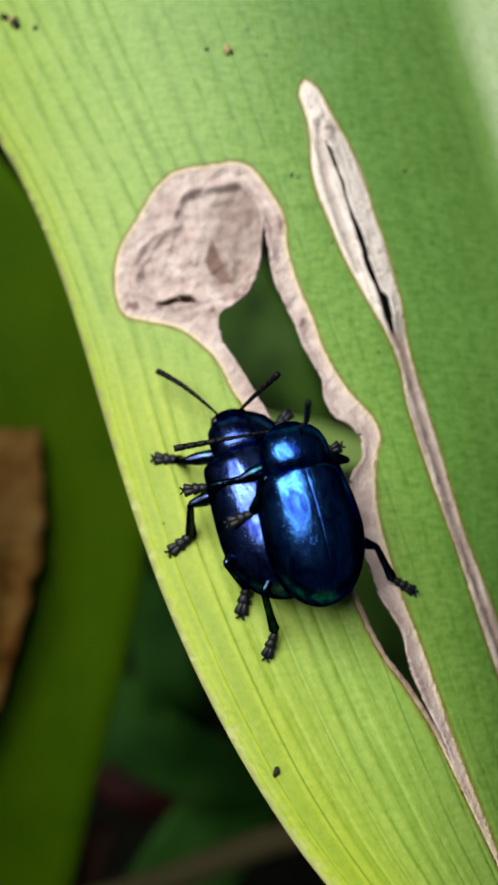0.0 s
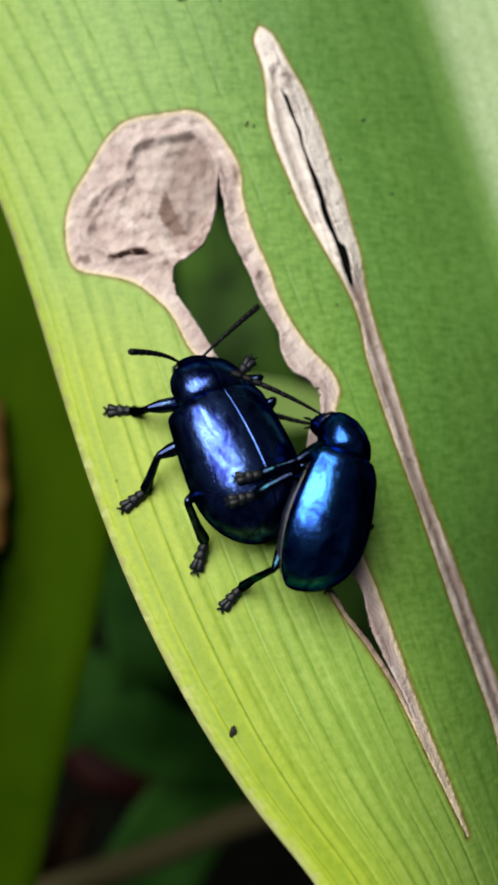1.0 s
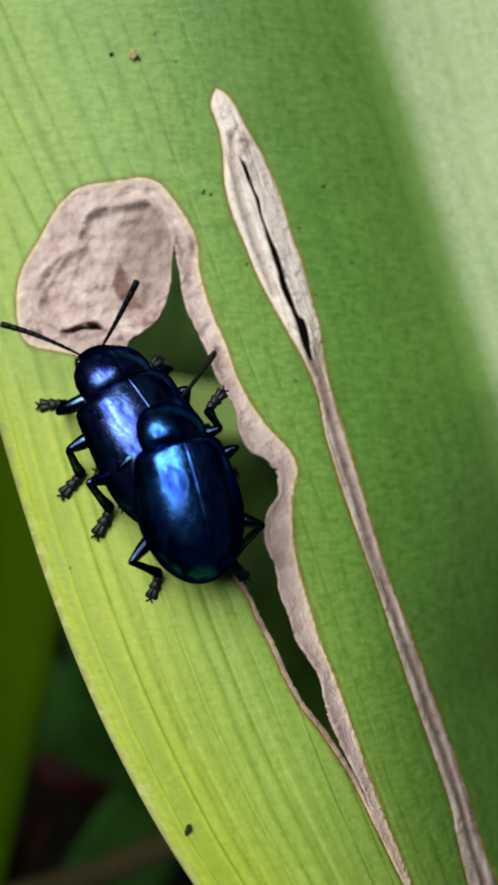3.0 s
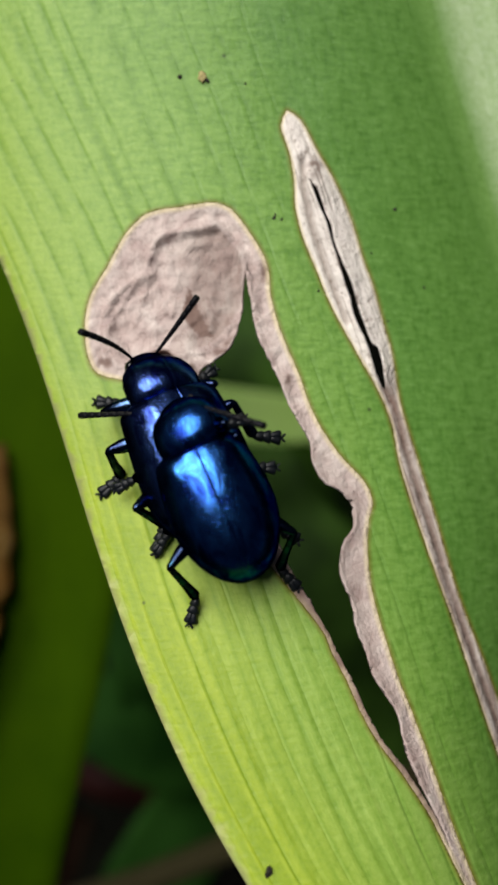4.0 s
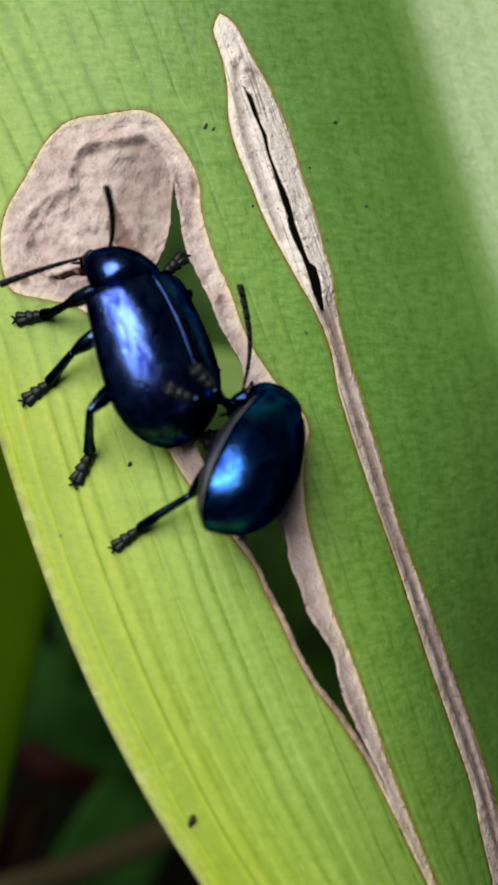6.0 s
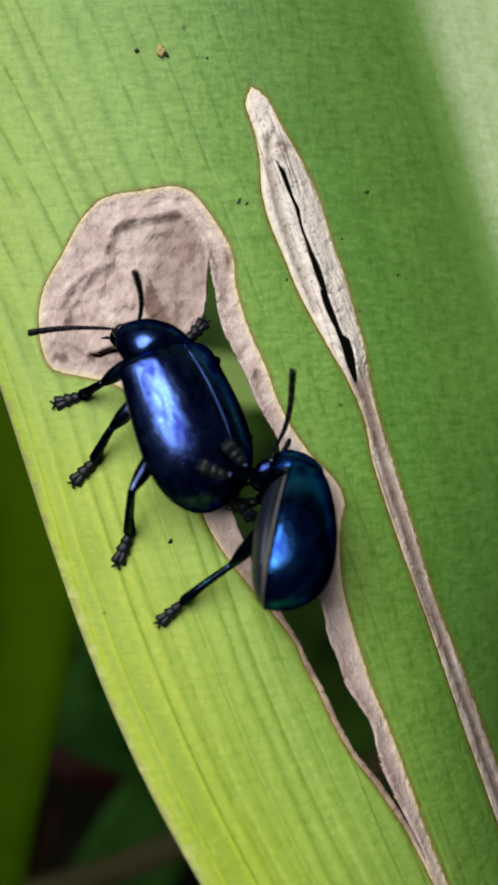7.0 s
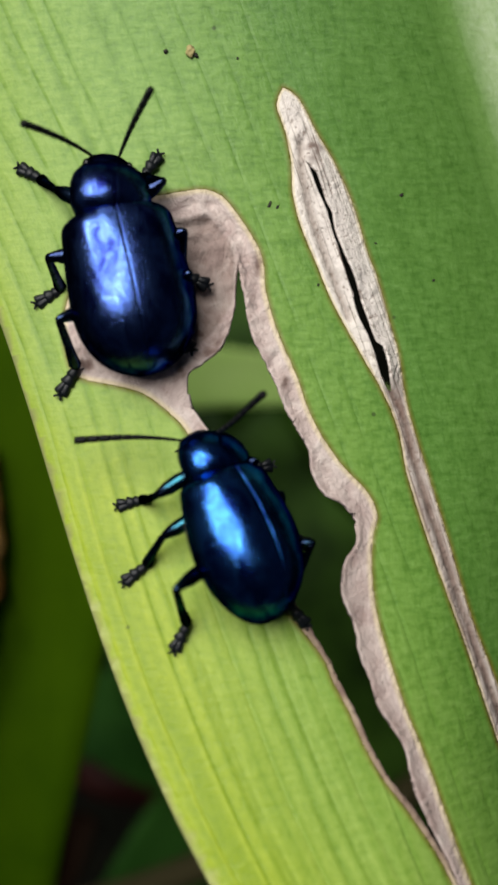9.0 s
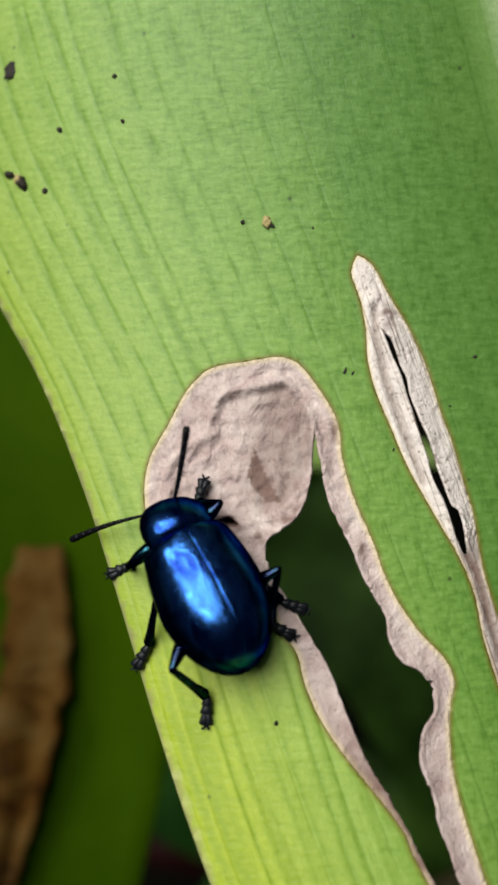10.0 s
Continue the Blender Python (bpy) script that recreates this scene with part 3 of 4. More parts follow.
                # shade along creases painted in, with the browner tone of the sunken inside
                vert[lay["brown_crease_shade"]] = max(math.exp(-(d_mid[i] / (0.12 if y > 3 else 0.17)) ** 2) * (1.0 if y > 3 else 1.35 + 0.3 * noise.noise((x, y * 0.6, 2))) if name == "dried_streak" else 0.0, (0.26 * math.exp(-(d_ridge[i] / 0.05) ** 2) + (0.74 * min(1.0, d_inner[i] / 0.12) * max(0.0, min(1.0, (x + 2.2) / 1.6)) * max(0.0, min(1.0, (y - 3.6) / 1.5)) if in_inner[i] else 0.0)) if name == "dried_patch" else 0.0)
                vert[lay["pale"]] = max(0.0, 1 - d_wound[i] / 0.6) * (max(0.2, min(1.0, 0.2 + (y - 1.5) / 3)) if name == "dried_streak" else 0.25)
                used[i] = vert
            try:
                face = bm.faces.new([used[i] for i in f])
            except ValueError:
                continue
            for loop, i in zip(face.loops, f):
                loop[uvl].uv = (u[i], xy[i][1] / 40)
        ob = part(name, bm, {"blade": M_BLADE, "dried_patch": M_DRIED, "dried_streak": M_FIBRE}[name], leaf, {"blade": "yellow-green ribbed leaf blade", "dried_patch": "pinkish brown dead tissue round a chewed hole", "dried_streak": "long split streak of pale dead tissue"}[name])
        thick = ob.modifiers.new("thickness", "SOLIDIFY")
        thick.thickness, thick.offset = 0.00022 if name == "blade" else 0.00012, -1.0
    return leaf


build_leaf()


# ---- what lies on the leaf ----
def crumb(x, y, size, material, label, seed, lift=0.3):
    bm = bmesh.new()
    bmesh.ops.create_icosphere(bm, subdivisions=3, radius=1.0)
    rng = random.Random(seed)
    turn = Matrix.Rotation(rng.uniform(0, 3), 4, "Z")
    for v in bm.verts:
        v.co *= 1 + 0.5 * noise.noise(v.co * 1.6 + Vector((seed, 0, 0))) + 0.16 * noise.noise(v.co * 5 + Vector((0, seed, 0)))
        v.co = turn @ Vector((v.co.x * size[0], v.co.y * size[1], v.co.z * size[2])) * MM
    ob = part("frass_crumb", bm, material)
    ob.location = (x * MM, y * MM, (leaf_z(x, y) + size[2] * lift) * MM)
    return tagged(ob, label, "frass", "frass crumbs on the leaf")


for x, y, size, material, label in [
    (-0.66, 16.88, (0.27, 0.17, 0.15), M_PELLET, "small ochre frass pellet lying on the green leaf"),
    (-0.42, 16.72, (0.11, 0.08, 0.08), M_CRUMB, "tiny black frass crumb beside an ochre pellet"),
    (-1.67, 16.89, (0.10, 0.08, 0.07), M_CRUMB, "tiny black frass crumb on the green leaf"),
    (2.37, -16.37, (0.22, 0.12, 0.12), M_CRUMB, "small black frass crumb near the yellow leaf margin"),
    (-11.85, 19.37, (0.34, 0.22, 0.18), M_CRUMB, "dark frass lump on the pale leaf"),
    (-12.05, 19.55, (0.22, 0.2, 0.2), M_PELLET, "ochre frass lump stuck to a dark one"),
    (-12.51, 19.85, (0.26, 0.16, 0.14), M_CRUMB, "dark oblong frass lump on the pale leaf"),
    (-10.69, 18.89, (0.13, 0.13, 0.08), M_CRUMB, "tiny dark frass crumb on the pale leaf"),
    (-9.96, 21.55, (0.11, 0.14, 0.08), M_CRUMB, "tiny dark frass crumb on the pale leaf"),
    (-7.34, 23.60, (0.11, 0.10, 0.07), M_CRUMB, "tiny dark frass crumb on the pale leaf"),
    (-6.95, 21.57, (0.10, 0.08, 0.07), M_CRUMB, "tiny dark frass crumb on the pale leaf"),
    (-0.23, -3.59, (0.10, 0.07, 0.07), M_CRUMB, "small black frass crumb below the wound"),
    (-12.40, 24.64, (0.42, 0.34, 0.06), M_CRUMB, "grey-black sooty smear on the pale leaf"),
    (2.62, 10.50, (0.17, 0.06, 0.03), M_CRUMB, "tiny dark fleck between the two wounds"),
    (2.95, 10.42, (0.10, 0.05, 0.03), M_CRUMB, "tiny dark fleck between the two wounds"),
    (8.22, 11.20, (0.09, 0.06, 0.03), M_CRUMB, "tiny dark fleck on the deep green side"),
    (7.05, 9.05, (0.08, 0.05, 0.03), M_CRUMB, "tiny dark fleck on the deep green side"),
    (4.62, 7.20, (0.08, 0.05, 0.03), M_CRUMB, "tiny dark fleck between the two wounds"),
    (9.60, 7.60, (0.07, 0.05, 0.03), M_CRUMB, "tiny dark fleck on the deep green side"),
    (1.30, 16.60, (0.06, 0.05, 0.04), M_CRUMB, "tiny black frass crumb on the green leaf"),
]:
    crumb(x, y, size, material, label, int(abs(x * 37 + y * 11)))


# ---- plants behind ----
def strap(name, line, widths, material, label, category="leaf", cup=0.12, parent=None, wave=0.0, ragged=0.0, step=2.5):
    """A strap leaf along a line of places (mm) with half widths, gently channelled."""
    mids = spline(line, step)
    n = len(mids)
    bm = bmesh.new()
    rows = []
    for i, p in enumerate(mids):
        d = (mids[min(i + 1, n - 1)] - mids[max(i - 1, 0)]).normalized()
        side = d.cross(Vector((0, 0, 1))).normalized()
        k = i / (n - 1) * (len(widths) - 1)
        a = min(int(k), len(widths) - 2)
        w = widths[a] + (widths[a + 1] - widths[a]) * (k - a)
        row = []
        for j in range(9):
            s = j / 4 - 1
            q = p + side * (w * s * (1 + ragged * noise.noise((p.x * 0.6, p.y * 0.6, 3 * round(s)))) ) + d * (ragged * 2.5 * noise.noise((s * 2.5, 4.0, i * 0.2))) + Vector((0, 0, cup * w * (s * s - 0.4) + wave * noise.noise((p.x * 0.05, p.y * 0.05, s))))
            row.append(bm.verts.new(q * MM))
        rows.append(row)
    for a, b in zip(rows, rows[1:]):
        for j in range(8):
            bm.faces.new((a[j], a[j + 1], b[j + 1], b[j]))
    bmesh.ops.recalc_face_normals(bm, faces=bm.faces)
    ob = part(name, bm, material, parent)
    thick = ob.modifiers.new("thickness", "SOLIDIFY")
    thick.thickness = 0.0004
    return tagged(ob, label, "" if parent else category)


olive = strap("background_leaf", [(-46, 36, -46), (-31, 24, -37), (-20.5, 10.5, -33.5), (-15.5, 0, -33), (-16.5, -12, -34), (-21, -35, -36), (-28, -70, -46)], [4, 6, 7.2, 7.6, 7.2, 6.5, 3], M_OLIVE, "dark olive strap leaf with a dead brown margin")
strap("dead_margin", [(-18.9, 0.2, -31.8), (-18.8, -3.0, -31.5), (-18.9, -8.0, -31.6), (-19.6, -13, -32.0), (-20.8, -19, -32.6), (-22.6, -27, -33.4)], [1.7, 2.5, 2.4, 2.1, 1.8, 0.8], M_RUST, "mottled rust brown dead patch", cup=0.08, parent=olive, wave=0.8, ragged=0.3, step=0.7)
# added leaf, never in view: it shades the olive leaf and what lies below
strap("background_leaf", [(-56, 44, -14), (-36, 10, 1), (-31, -22, -1), (-36, -62, -22)], [6, 9, 9, 4], M_DEEP, "deep green strap leaf out of view, added to shade the undergrowth")
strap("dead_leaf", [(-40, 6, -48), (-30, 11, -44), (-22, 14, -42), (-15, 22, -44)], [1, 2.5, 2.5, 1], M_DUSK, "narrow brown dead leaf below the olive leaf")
strap("background_leaf", [(-34, 20, -42), (-27, 17, -40), (-23, 11, -40), (-24, 2, -44)], [2, 2.6, 2.2, 0.8], M_FRESH, "small green leaf beside the olive leaf")
fresh_leaf = strap("background_leaf", [(-40, 8, -70), (-22, 4, -62), (-8, 1.8, -60), (0, 1.3, -60), (6, 0.9, -60), (11, 0.2, -60), (18, -1.2, -62)], [3, 5.2, 6.2, 5.2, 3.2, 2.4, 0.3], M_FRESH, "fresh green leaf tip swaying below the chewed hole, light put into its colour")
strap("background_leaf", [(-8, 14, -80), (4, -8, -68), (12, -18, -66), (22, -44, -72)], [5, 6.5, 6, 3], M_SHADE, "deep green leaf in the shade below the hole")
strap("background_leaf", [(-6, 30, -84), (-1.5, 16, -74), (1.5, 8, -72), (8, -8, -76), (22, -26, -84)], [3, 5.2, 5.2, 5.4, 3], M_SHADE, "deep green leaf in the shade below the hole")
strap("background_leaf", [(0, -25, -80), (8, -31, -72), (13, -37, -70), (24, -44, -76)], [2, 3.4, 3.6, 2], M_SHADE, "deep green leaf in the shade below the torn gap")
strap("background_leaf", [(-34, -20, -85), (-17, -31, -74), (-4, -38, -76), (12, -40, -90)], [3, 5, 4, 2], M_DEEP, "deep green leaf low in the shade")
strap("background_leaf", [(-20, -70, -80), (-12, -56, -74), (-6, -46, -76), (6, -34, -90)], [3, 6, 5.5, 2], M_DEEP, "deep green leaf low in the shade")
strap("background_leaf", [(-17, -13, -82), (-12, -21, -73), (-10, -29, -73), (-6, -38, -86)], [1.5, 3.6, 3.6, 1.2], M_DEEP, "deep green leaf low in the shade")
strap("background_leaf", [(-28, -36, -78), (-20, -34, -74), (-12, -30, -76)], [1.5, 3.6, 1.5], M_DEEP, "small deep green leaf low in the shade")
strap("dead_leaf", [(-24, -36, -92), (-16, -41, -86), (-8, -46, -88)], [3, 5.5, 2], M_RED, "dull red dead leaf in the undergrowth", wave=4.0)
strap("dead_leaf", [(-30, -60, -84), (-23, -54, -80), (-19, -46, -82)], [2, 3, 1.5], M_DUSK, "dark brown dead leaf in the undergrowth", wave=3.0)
bm = bmesh.new()
loft(bm, [(Vector(p) * MM, Vector((0.5, -0.9, 0)) * (1.5 * MM), Vector((0, 0, 1.5 * MM))) for p in spline([(-40, -58, -70), (-12, -46, -60), (2, -39.8, -58), (15, -36.8, -60), (28, -29, -66)], 3)], 10)
tagged(part("twig", bm, M_TWIG), "pale brown bent twig in the undergrowth", "twig")
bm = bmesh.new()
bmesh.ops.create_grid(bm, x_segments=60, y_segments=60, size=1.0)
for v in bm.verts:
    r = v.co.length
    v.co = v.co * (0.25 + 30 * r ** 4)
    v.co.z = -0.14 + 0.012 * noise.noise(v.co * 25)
tagged(part("ground", bm, M_SOIL), "near-black soil with leaf litter, plant shade in its colour", "ground", kind="structure")



# ---- beetles ----
def half_width(k, oval):
    """Half width of the closed wing cases, k from the tail (0) to the shoulders (1)."""
    w = (2.34 - 0.04 * oval) * (1 - (1 - min(1, k / (0.46 + 0.12 * oval))) ** (2.3 + 0.05 * oval)) ** 0.5
    return w * (1 - (0.13 - 0.04 * oval) * max(0, (k - 0.45) / 0.55) ** 1.5 - 0.30 * max(0, (k - 0.9) / 0.1) ** 3 - oval * (0.14 * max(0, (k - 0.5) / 0.5) ** 2 + 0.08 * max(0, (0.5 - k) / 0.5) ** 1.5))


def elytron(side, sc, oval):
    bm = bmesh.new()
    ns, nf = 44, 18
    grid = []
    for i in range(ns + 1):
        s = i / ns
        e = math.sin(s * math.pi / 2)
        y = -3.75 + 6.3 * (1 - math.cos(s * math.pi)) / 2
        k = (y + 3.75) / 6.3
        w = half_width(k, oval)
        h = (2.2 + 0.18 * oval) * (1 - (1 - min(1, k / 0.42)) ** 2.5) ** 0.55
        h *= 1 - 0.36 * max(0, (k - 0.42) / 0.58) ** 2
        if k > 0.985:
            h *= 0.90
        row = []
        for j in range(nf + 1):
            f = (1 - (1 - j / nf) ** 1.5) * math.pi / 2
            x = w * math.cos(f) ** 0.9 if j < nf else 0.0
            z = 1.45 + h * math.sin(f) ** 0.95 + 0.10 * (1 - k)
            # shoulder bump, flat rim and the sunken seam
            z += 0.10 * math.exp(-((x - 1.35) / 0.35) ** 2 - ((k - 0.9) / 0.08) ** 2)
            row.append(bm.verts.new((side * (x + 0.0015) * sc * MM, y * sc * MM, z * sc * MM)))
        grid.append(row)
    for a, b in zip(grid, grid[1:]):
        for j in range(nf):
            bm.faces.new((a[j], a[j + 1], b[j + 1], b[j]) if side > 0 else (a[j + 1], a[j], b[j], b[j + 1]))
    bmesh.ops.remove_doubles(bm, verts=bm.verts, dist=2e-6)
    bmesh.ops.recalc_face_normals(bm, faces=bm.faces)
    return bm


def rings_along(stations, sc):
    """Stations of (y, z centre, half width, half height up) for body parts."""
    return [((0, y * sc * MM, z * sc * MM), (w * sc * MM, 0, 0), (0, 0, h * sc * MM)) for y, z, w, h in stations]


LEGS = {
    "L1": (-0.75, 2.9, 1.25, 1.75, 1.65, 1.25), "R1": (0.75, 2.9, 1.25, 1.75, 1.65, 1.25),
    "L2": (-0.95, 1.2, 1.05, 1.8, 1.75, 1.3), "R2": (0.95, 1.2, 1.05, 1.8, 1.75, 1.3),
    "L3": (-0.85, -0.7, 1.0, 2.2, 2.38, 1.38), "R3": (0.85, -0.7, 1.0, 2.2, 2.38, 1.38),
}


def tarsus_mesh(L, sc):
    """Three widening padded joints, the last one split in two, then the claw joint."""
    bm = bmesh.new()

    def joint(x0, y0, y1, w, h, turn=0.0):
        rings = []
        for k, q, g in ((0.0, 0.45, 0.6), (0.12, 0.62, 0.85), (0.45, 0.82, 1.0), (0.8, 1.0, 0.95), (0.95, 0.86, 0.75), (1.0, 0.5, 0.4)):
            y = y0 + (y1 - y0) * k
            rings.append(((x0 + turn * k) * sc * MM, y * L * sc * MM, 0.03 * sc * MM))
            rings[-1] = (Vector(rings[-1]), (w * q * sc * MM, 0, 0), (0, 0, h * g * sc * MM))
        loft(bm, rings, 8)

    joint(0, -0.03, 0.30, 0.24, 0.17)
    joint(0, 0.24, 0.54, 0.29, 0.17)
    for k in (-1, 1):
        joint(k * 0.06, 0.46, 0.86, 0.20, 0.14, k * 0.06)
    limb(bm, [(0.45 * L * sc, 0.05 * sc, 0.05 * sc), (0.75 * L * sc, 0.10 * sc, 0.10 * sc), (0.92 * L * sc, 0.11 * sc, 0.10 * sc)], 0.05 * sc, 7)
    for s in (-1, 1):
        rings = []
        for i in range(6):
            k = i / 5
            r = 0.085 * (1 - 0.6 * k) * sc * MM
            c = Vector((s * (0.03 + 0.11 * math.sin(k * 1.7)) * sc, (0.89 + 0.11 * k) * L * sc, (0.06 + 0.05 * math.sin(k * 2.6)) * sc)) * MM
            rings.append((c, (r, 0, 0), (0, 0, r)))
        loft(bm, rings, 6)
    return bm


def leg_size(key, sc):
    """Hip and lengths of a leg; the smaller beetle has longer hind legs."""
    x, y, z, lf, lt, la = LEGS[key]
    k = 1.16 if key[1] == "3" and sc < 1 else 1.0
    return x, y, z, lf * k, lt * k, la


def build_beetle(label, sc, shell, leg_mat, pose0, oval):
    b = new("leaf_beetle")
    tagged(b, label, "beetle", "blue leaf beetles")
    bm = bmesh.new()
    loft(bm, rings_along([(-3.55, 1.5, 0.25, 0.12), (-3.25, 1.42, 0.95, 0.32), (-2.4, 1.3, 1.62, 0.52), (-1.0, 1.2, 1.95, 0.66), (0.6, 1.2, 1.95, 0.68), (1.8, 1.3, 1.7, 0.62), (2.5, 1.5, 1.3, 0.6), (3.0, 1.6, 0.9, 0.5)], sc), 24)
    part("abdomen", bm, M_BELLY, b, "blue-black underside")
    for s, y0 in ((-1, 0), (1, 0)):
        part("elytron", elytron(s, sc, oval), shell, b, "domed metallic blue wing case").modifiers.new("thickness", "SOLIDIFY").thickness = 0.00006
    bm = bmesh.new()
    rim = []
    for i in range(49):
        a = math.pi * (i / 48 - 0.5)
        k = 0.01 + 0.72 * (1 - math.cos(a))
        x, y = math.copysign(half_width(k, oval) * 0.95, a) if i != 24 else 0.0, -3.62 + 6.3 * k
        out = Vector((x / 2.2, (k - 0.45) * 1.2, 0)).normalized()
        rim.append((Vector((x, y, 1.42 + 0.08 * (1 - k))) * sc * MM, out * (0.09 * sc * MM), Vector((0, 0, 0.06 * sc * MM))))
    loft(bm, rim, 8)
    part("side_membrane", bm, M_PALE, b, "pale grey edge of the abdomen")
    # pronotum, narrower in front, domed
    bm = bmesh.new()
    loft(bm, rings_along([(2.22, 1.85, 1.0, 0.6), (2.31, 1.88, 1.36, 0.95), (2.6, 1.90, 1.49, 1.12), (3.0, 1.86, 1.54, 1.16), (3.45, 1.78, 1.50, 1.10), (3.88, 1.68, 1.34, 0.94), (4.18, 1.60, 1.08, 0.70), (4.36, 1.56, 0.7, 0.42)], sc), 28)
    neck = part("pronotum", bm, shell, b, "rounded metallic blue neck shield")
    bm = bmesh.new()
    ball(bm, (0, 2.45 * sc, 2.62 * sc), (0.2 * sc, 0.24 * sc, 0.08 * sc))
    part("scutellum", bm, shell, b)
    bm = bmesh.new()
    loft(bm, rings_along([(3.85, 1.5, 0.74, 0.62), (4.15, 1.45, 0.88, 0.70), (4.5, 1.35, 0.86, 0.66), (4.76, 1.2, 0.72, 0.54), (4.93, 1.06, 0.5, 0.36), (5.0, 1.0, 0.26, 0.18)], sc), 20)
    head = part("head", bm, M_HEAD, b, "dark blue head bent downwards")
    for s in (-1, 1):
        bm = bmesh.new()
        ball(bm, (s * 0.80 * sc, 4.38 * sc, 1.45 * sc), (0.17 * sc, 0.24 * sc, 0.3 * sc), 14)
        part("eye", bm, M_EYE, head, "shiny black eye")
    for s in (-1, 1):
        bm = bmesh.new()
        limb(bm, [(0, 0.05 * sc, 0.05 * sc), (0.25 * sc, 0.08 * sc, 0.07 * sc), (0.5 * sc, 0.03 * sc, 0.03 * sc)], 0.04, 6)
        ob = part("palp", bm, M_BLACK, head)
        ob.matrix_basis = pose(s * 0.28 * sc * MM, 4.85 * sc * MM, 0.9 * sc * MM, -35, 0, -s * 25)
    feelers = {}
    for s, key in ((-1, "L"), (1, "R")):
        bm = bmesh.new()
        y = 0.0
        for i in range(11):
            l = (0.42, 0.2, 0.36, 0.36, 0.38, 0.38, 0.40, 0.42, 0.42, 0.42, 0.5)[i] * (0.82 if sc > 1 else 1.06)
            r = 0.055 + (0.0085 if sc > 1 else 0.0105) * i
            bow = lambda q: 0.35 * math.sin(math.pi * q / 4.0)
            loft(bm, [((0, (y + k * l) * sc * MM, bow(y + k * l) * sc * MM), (r * q * sc * MM, 0, 0), (0, 0, r * q * sc * MM)) for k, q in ((0.0, 0.90), (0.3, 0.97), (0.75, 1.0), (0.99, 0.88))], 7)
            y += l
        feelers[key] = part("antenna", bm, M_BLACK, b, "black beaded antenna")
    legs = {}
    for key in LEGS:
        x, y, z, lf, lt, la = leg_size(key, sc)
        bm = bmesh.new()
        limb(bm, [(-0.25 * sc, 0.16 * sc, 0.16 * sc), (0.1 * sc, 0.25 * sc, 0.25 * sc), (0.4 * lf * sc, 0.32 * sc, 0.32 * sc), (0.7 * lf * sc, 0.29 * sc, 0.30 * sc), (0.92 * lf * sc, 0.19 * sc, 0.2 * sc), (lf * sc, 0.15 * sc, 0.16 * sc), (1.05 * lf * sc, 0.07 * sc, 0.08 * sc)], 0.03, 10)
        leg = part("leg", bm, leg_mat, b, "glossy blue-black leg")
        bm = bmesh.new()
        limb(bm, [(-0.08 * sc, 0.08 * sc, 0.09 * sc), (0.08 * sc, 0.15 * sc, 0.16 * sc), (0.22 * sc, 0.15 * sc, 0.155 * sc), (0.6 * lt * sc, 0.18 * sc, 0.18 * sc), (0.92 * lt * sc, 0.25 * sc, 0.24 * sc), (lt * sc, 0.14 * sc, 0.15 * sc)], -0.06 * sc, 9)
        tibia = part("tibia", bm, leg_mat, leg)
        tarsus = part("tarsus", tarsus_mesh(la, sc), M_FOOT, leg, "padded foot with two claws")
        legs[key] = (leg, tibia, tarsus)
    b.matrix_basis = pose0
    return b, legs, feelers, (neck, head)


# ---- the beetles' ways ----
SIZE_A, SIZE_B = 1.06, 0.95
BODY_A = [
    (0.0, pose(0.00111, -0.00607, 0.00256, -9.7, 26.3, 14.7)),
    (0.5, pose(0.00083, -0.00555, 0.00240, -12.4, 27.9, 14.9)),
    (1.0, pose(0.00172, -0.00573, 0.00214, -10.0, 25.5, 18.4)),
    (1.5, pose(0.00198, -0.00503, 0.00240, -6.0, 40.2, 16.3)),
    (2.0, pose(0.00155, -0.00338, 0.00213, 9.5, 47.2, 40.4)),
    (3.5, pose(-0.00096, -0.00057, 0.00138, -4.6, 15.7, 23.0)),
    (4.0, pose(-0.00159, -0.00053, 0.00134, -6.2, 24.9, 19.5)),
    (4.5, pose(-0.00059, -0.00037, 0.00128, -5.2, 13.7, 27.0)),
    (5.0, pose(-0.00007, -0.00021, 0.00131, -5.6, 17.4, 22.9)),
    (5.5, pose(-0.00029, 0.00020, 0.00106, -4.2, 36.2, 17.9)),
    (6.0, pose(-0.00054, 0.00054, 0.00128, -2.9, 42.0, 14.7)),
    (7.5, pose(-0.00112, 0.00115, 0.00128, -11.4, 44.2, 10.7)),
    (8.0, pose(-0.00230, 0.00170, 0.00033, -9.0, 30.7, 11.8)),
    (8.5, pose(-0.00260, 0.00399, 0.00019, -4.6, 7.4, 11.7)),
    (9.0, pose(-0.00324, 0.00716, -0.00032, -1.9, 9.7, 12.0)),
    (9.5, pose(-0.00661, 0.02016, -0.00154, -6.0, -20.7, 21.0)),
    (10.0, pose(-0.01299, 0.03802, -0.00499, -5.8, -9.4, 20.2)),
]
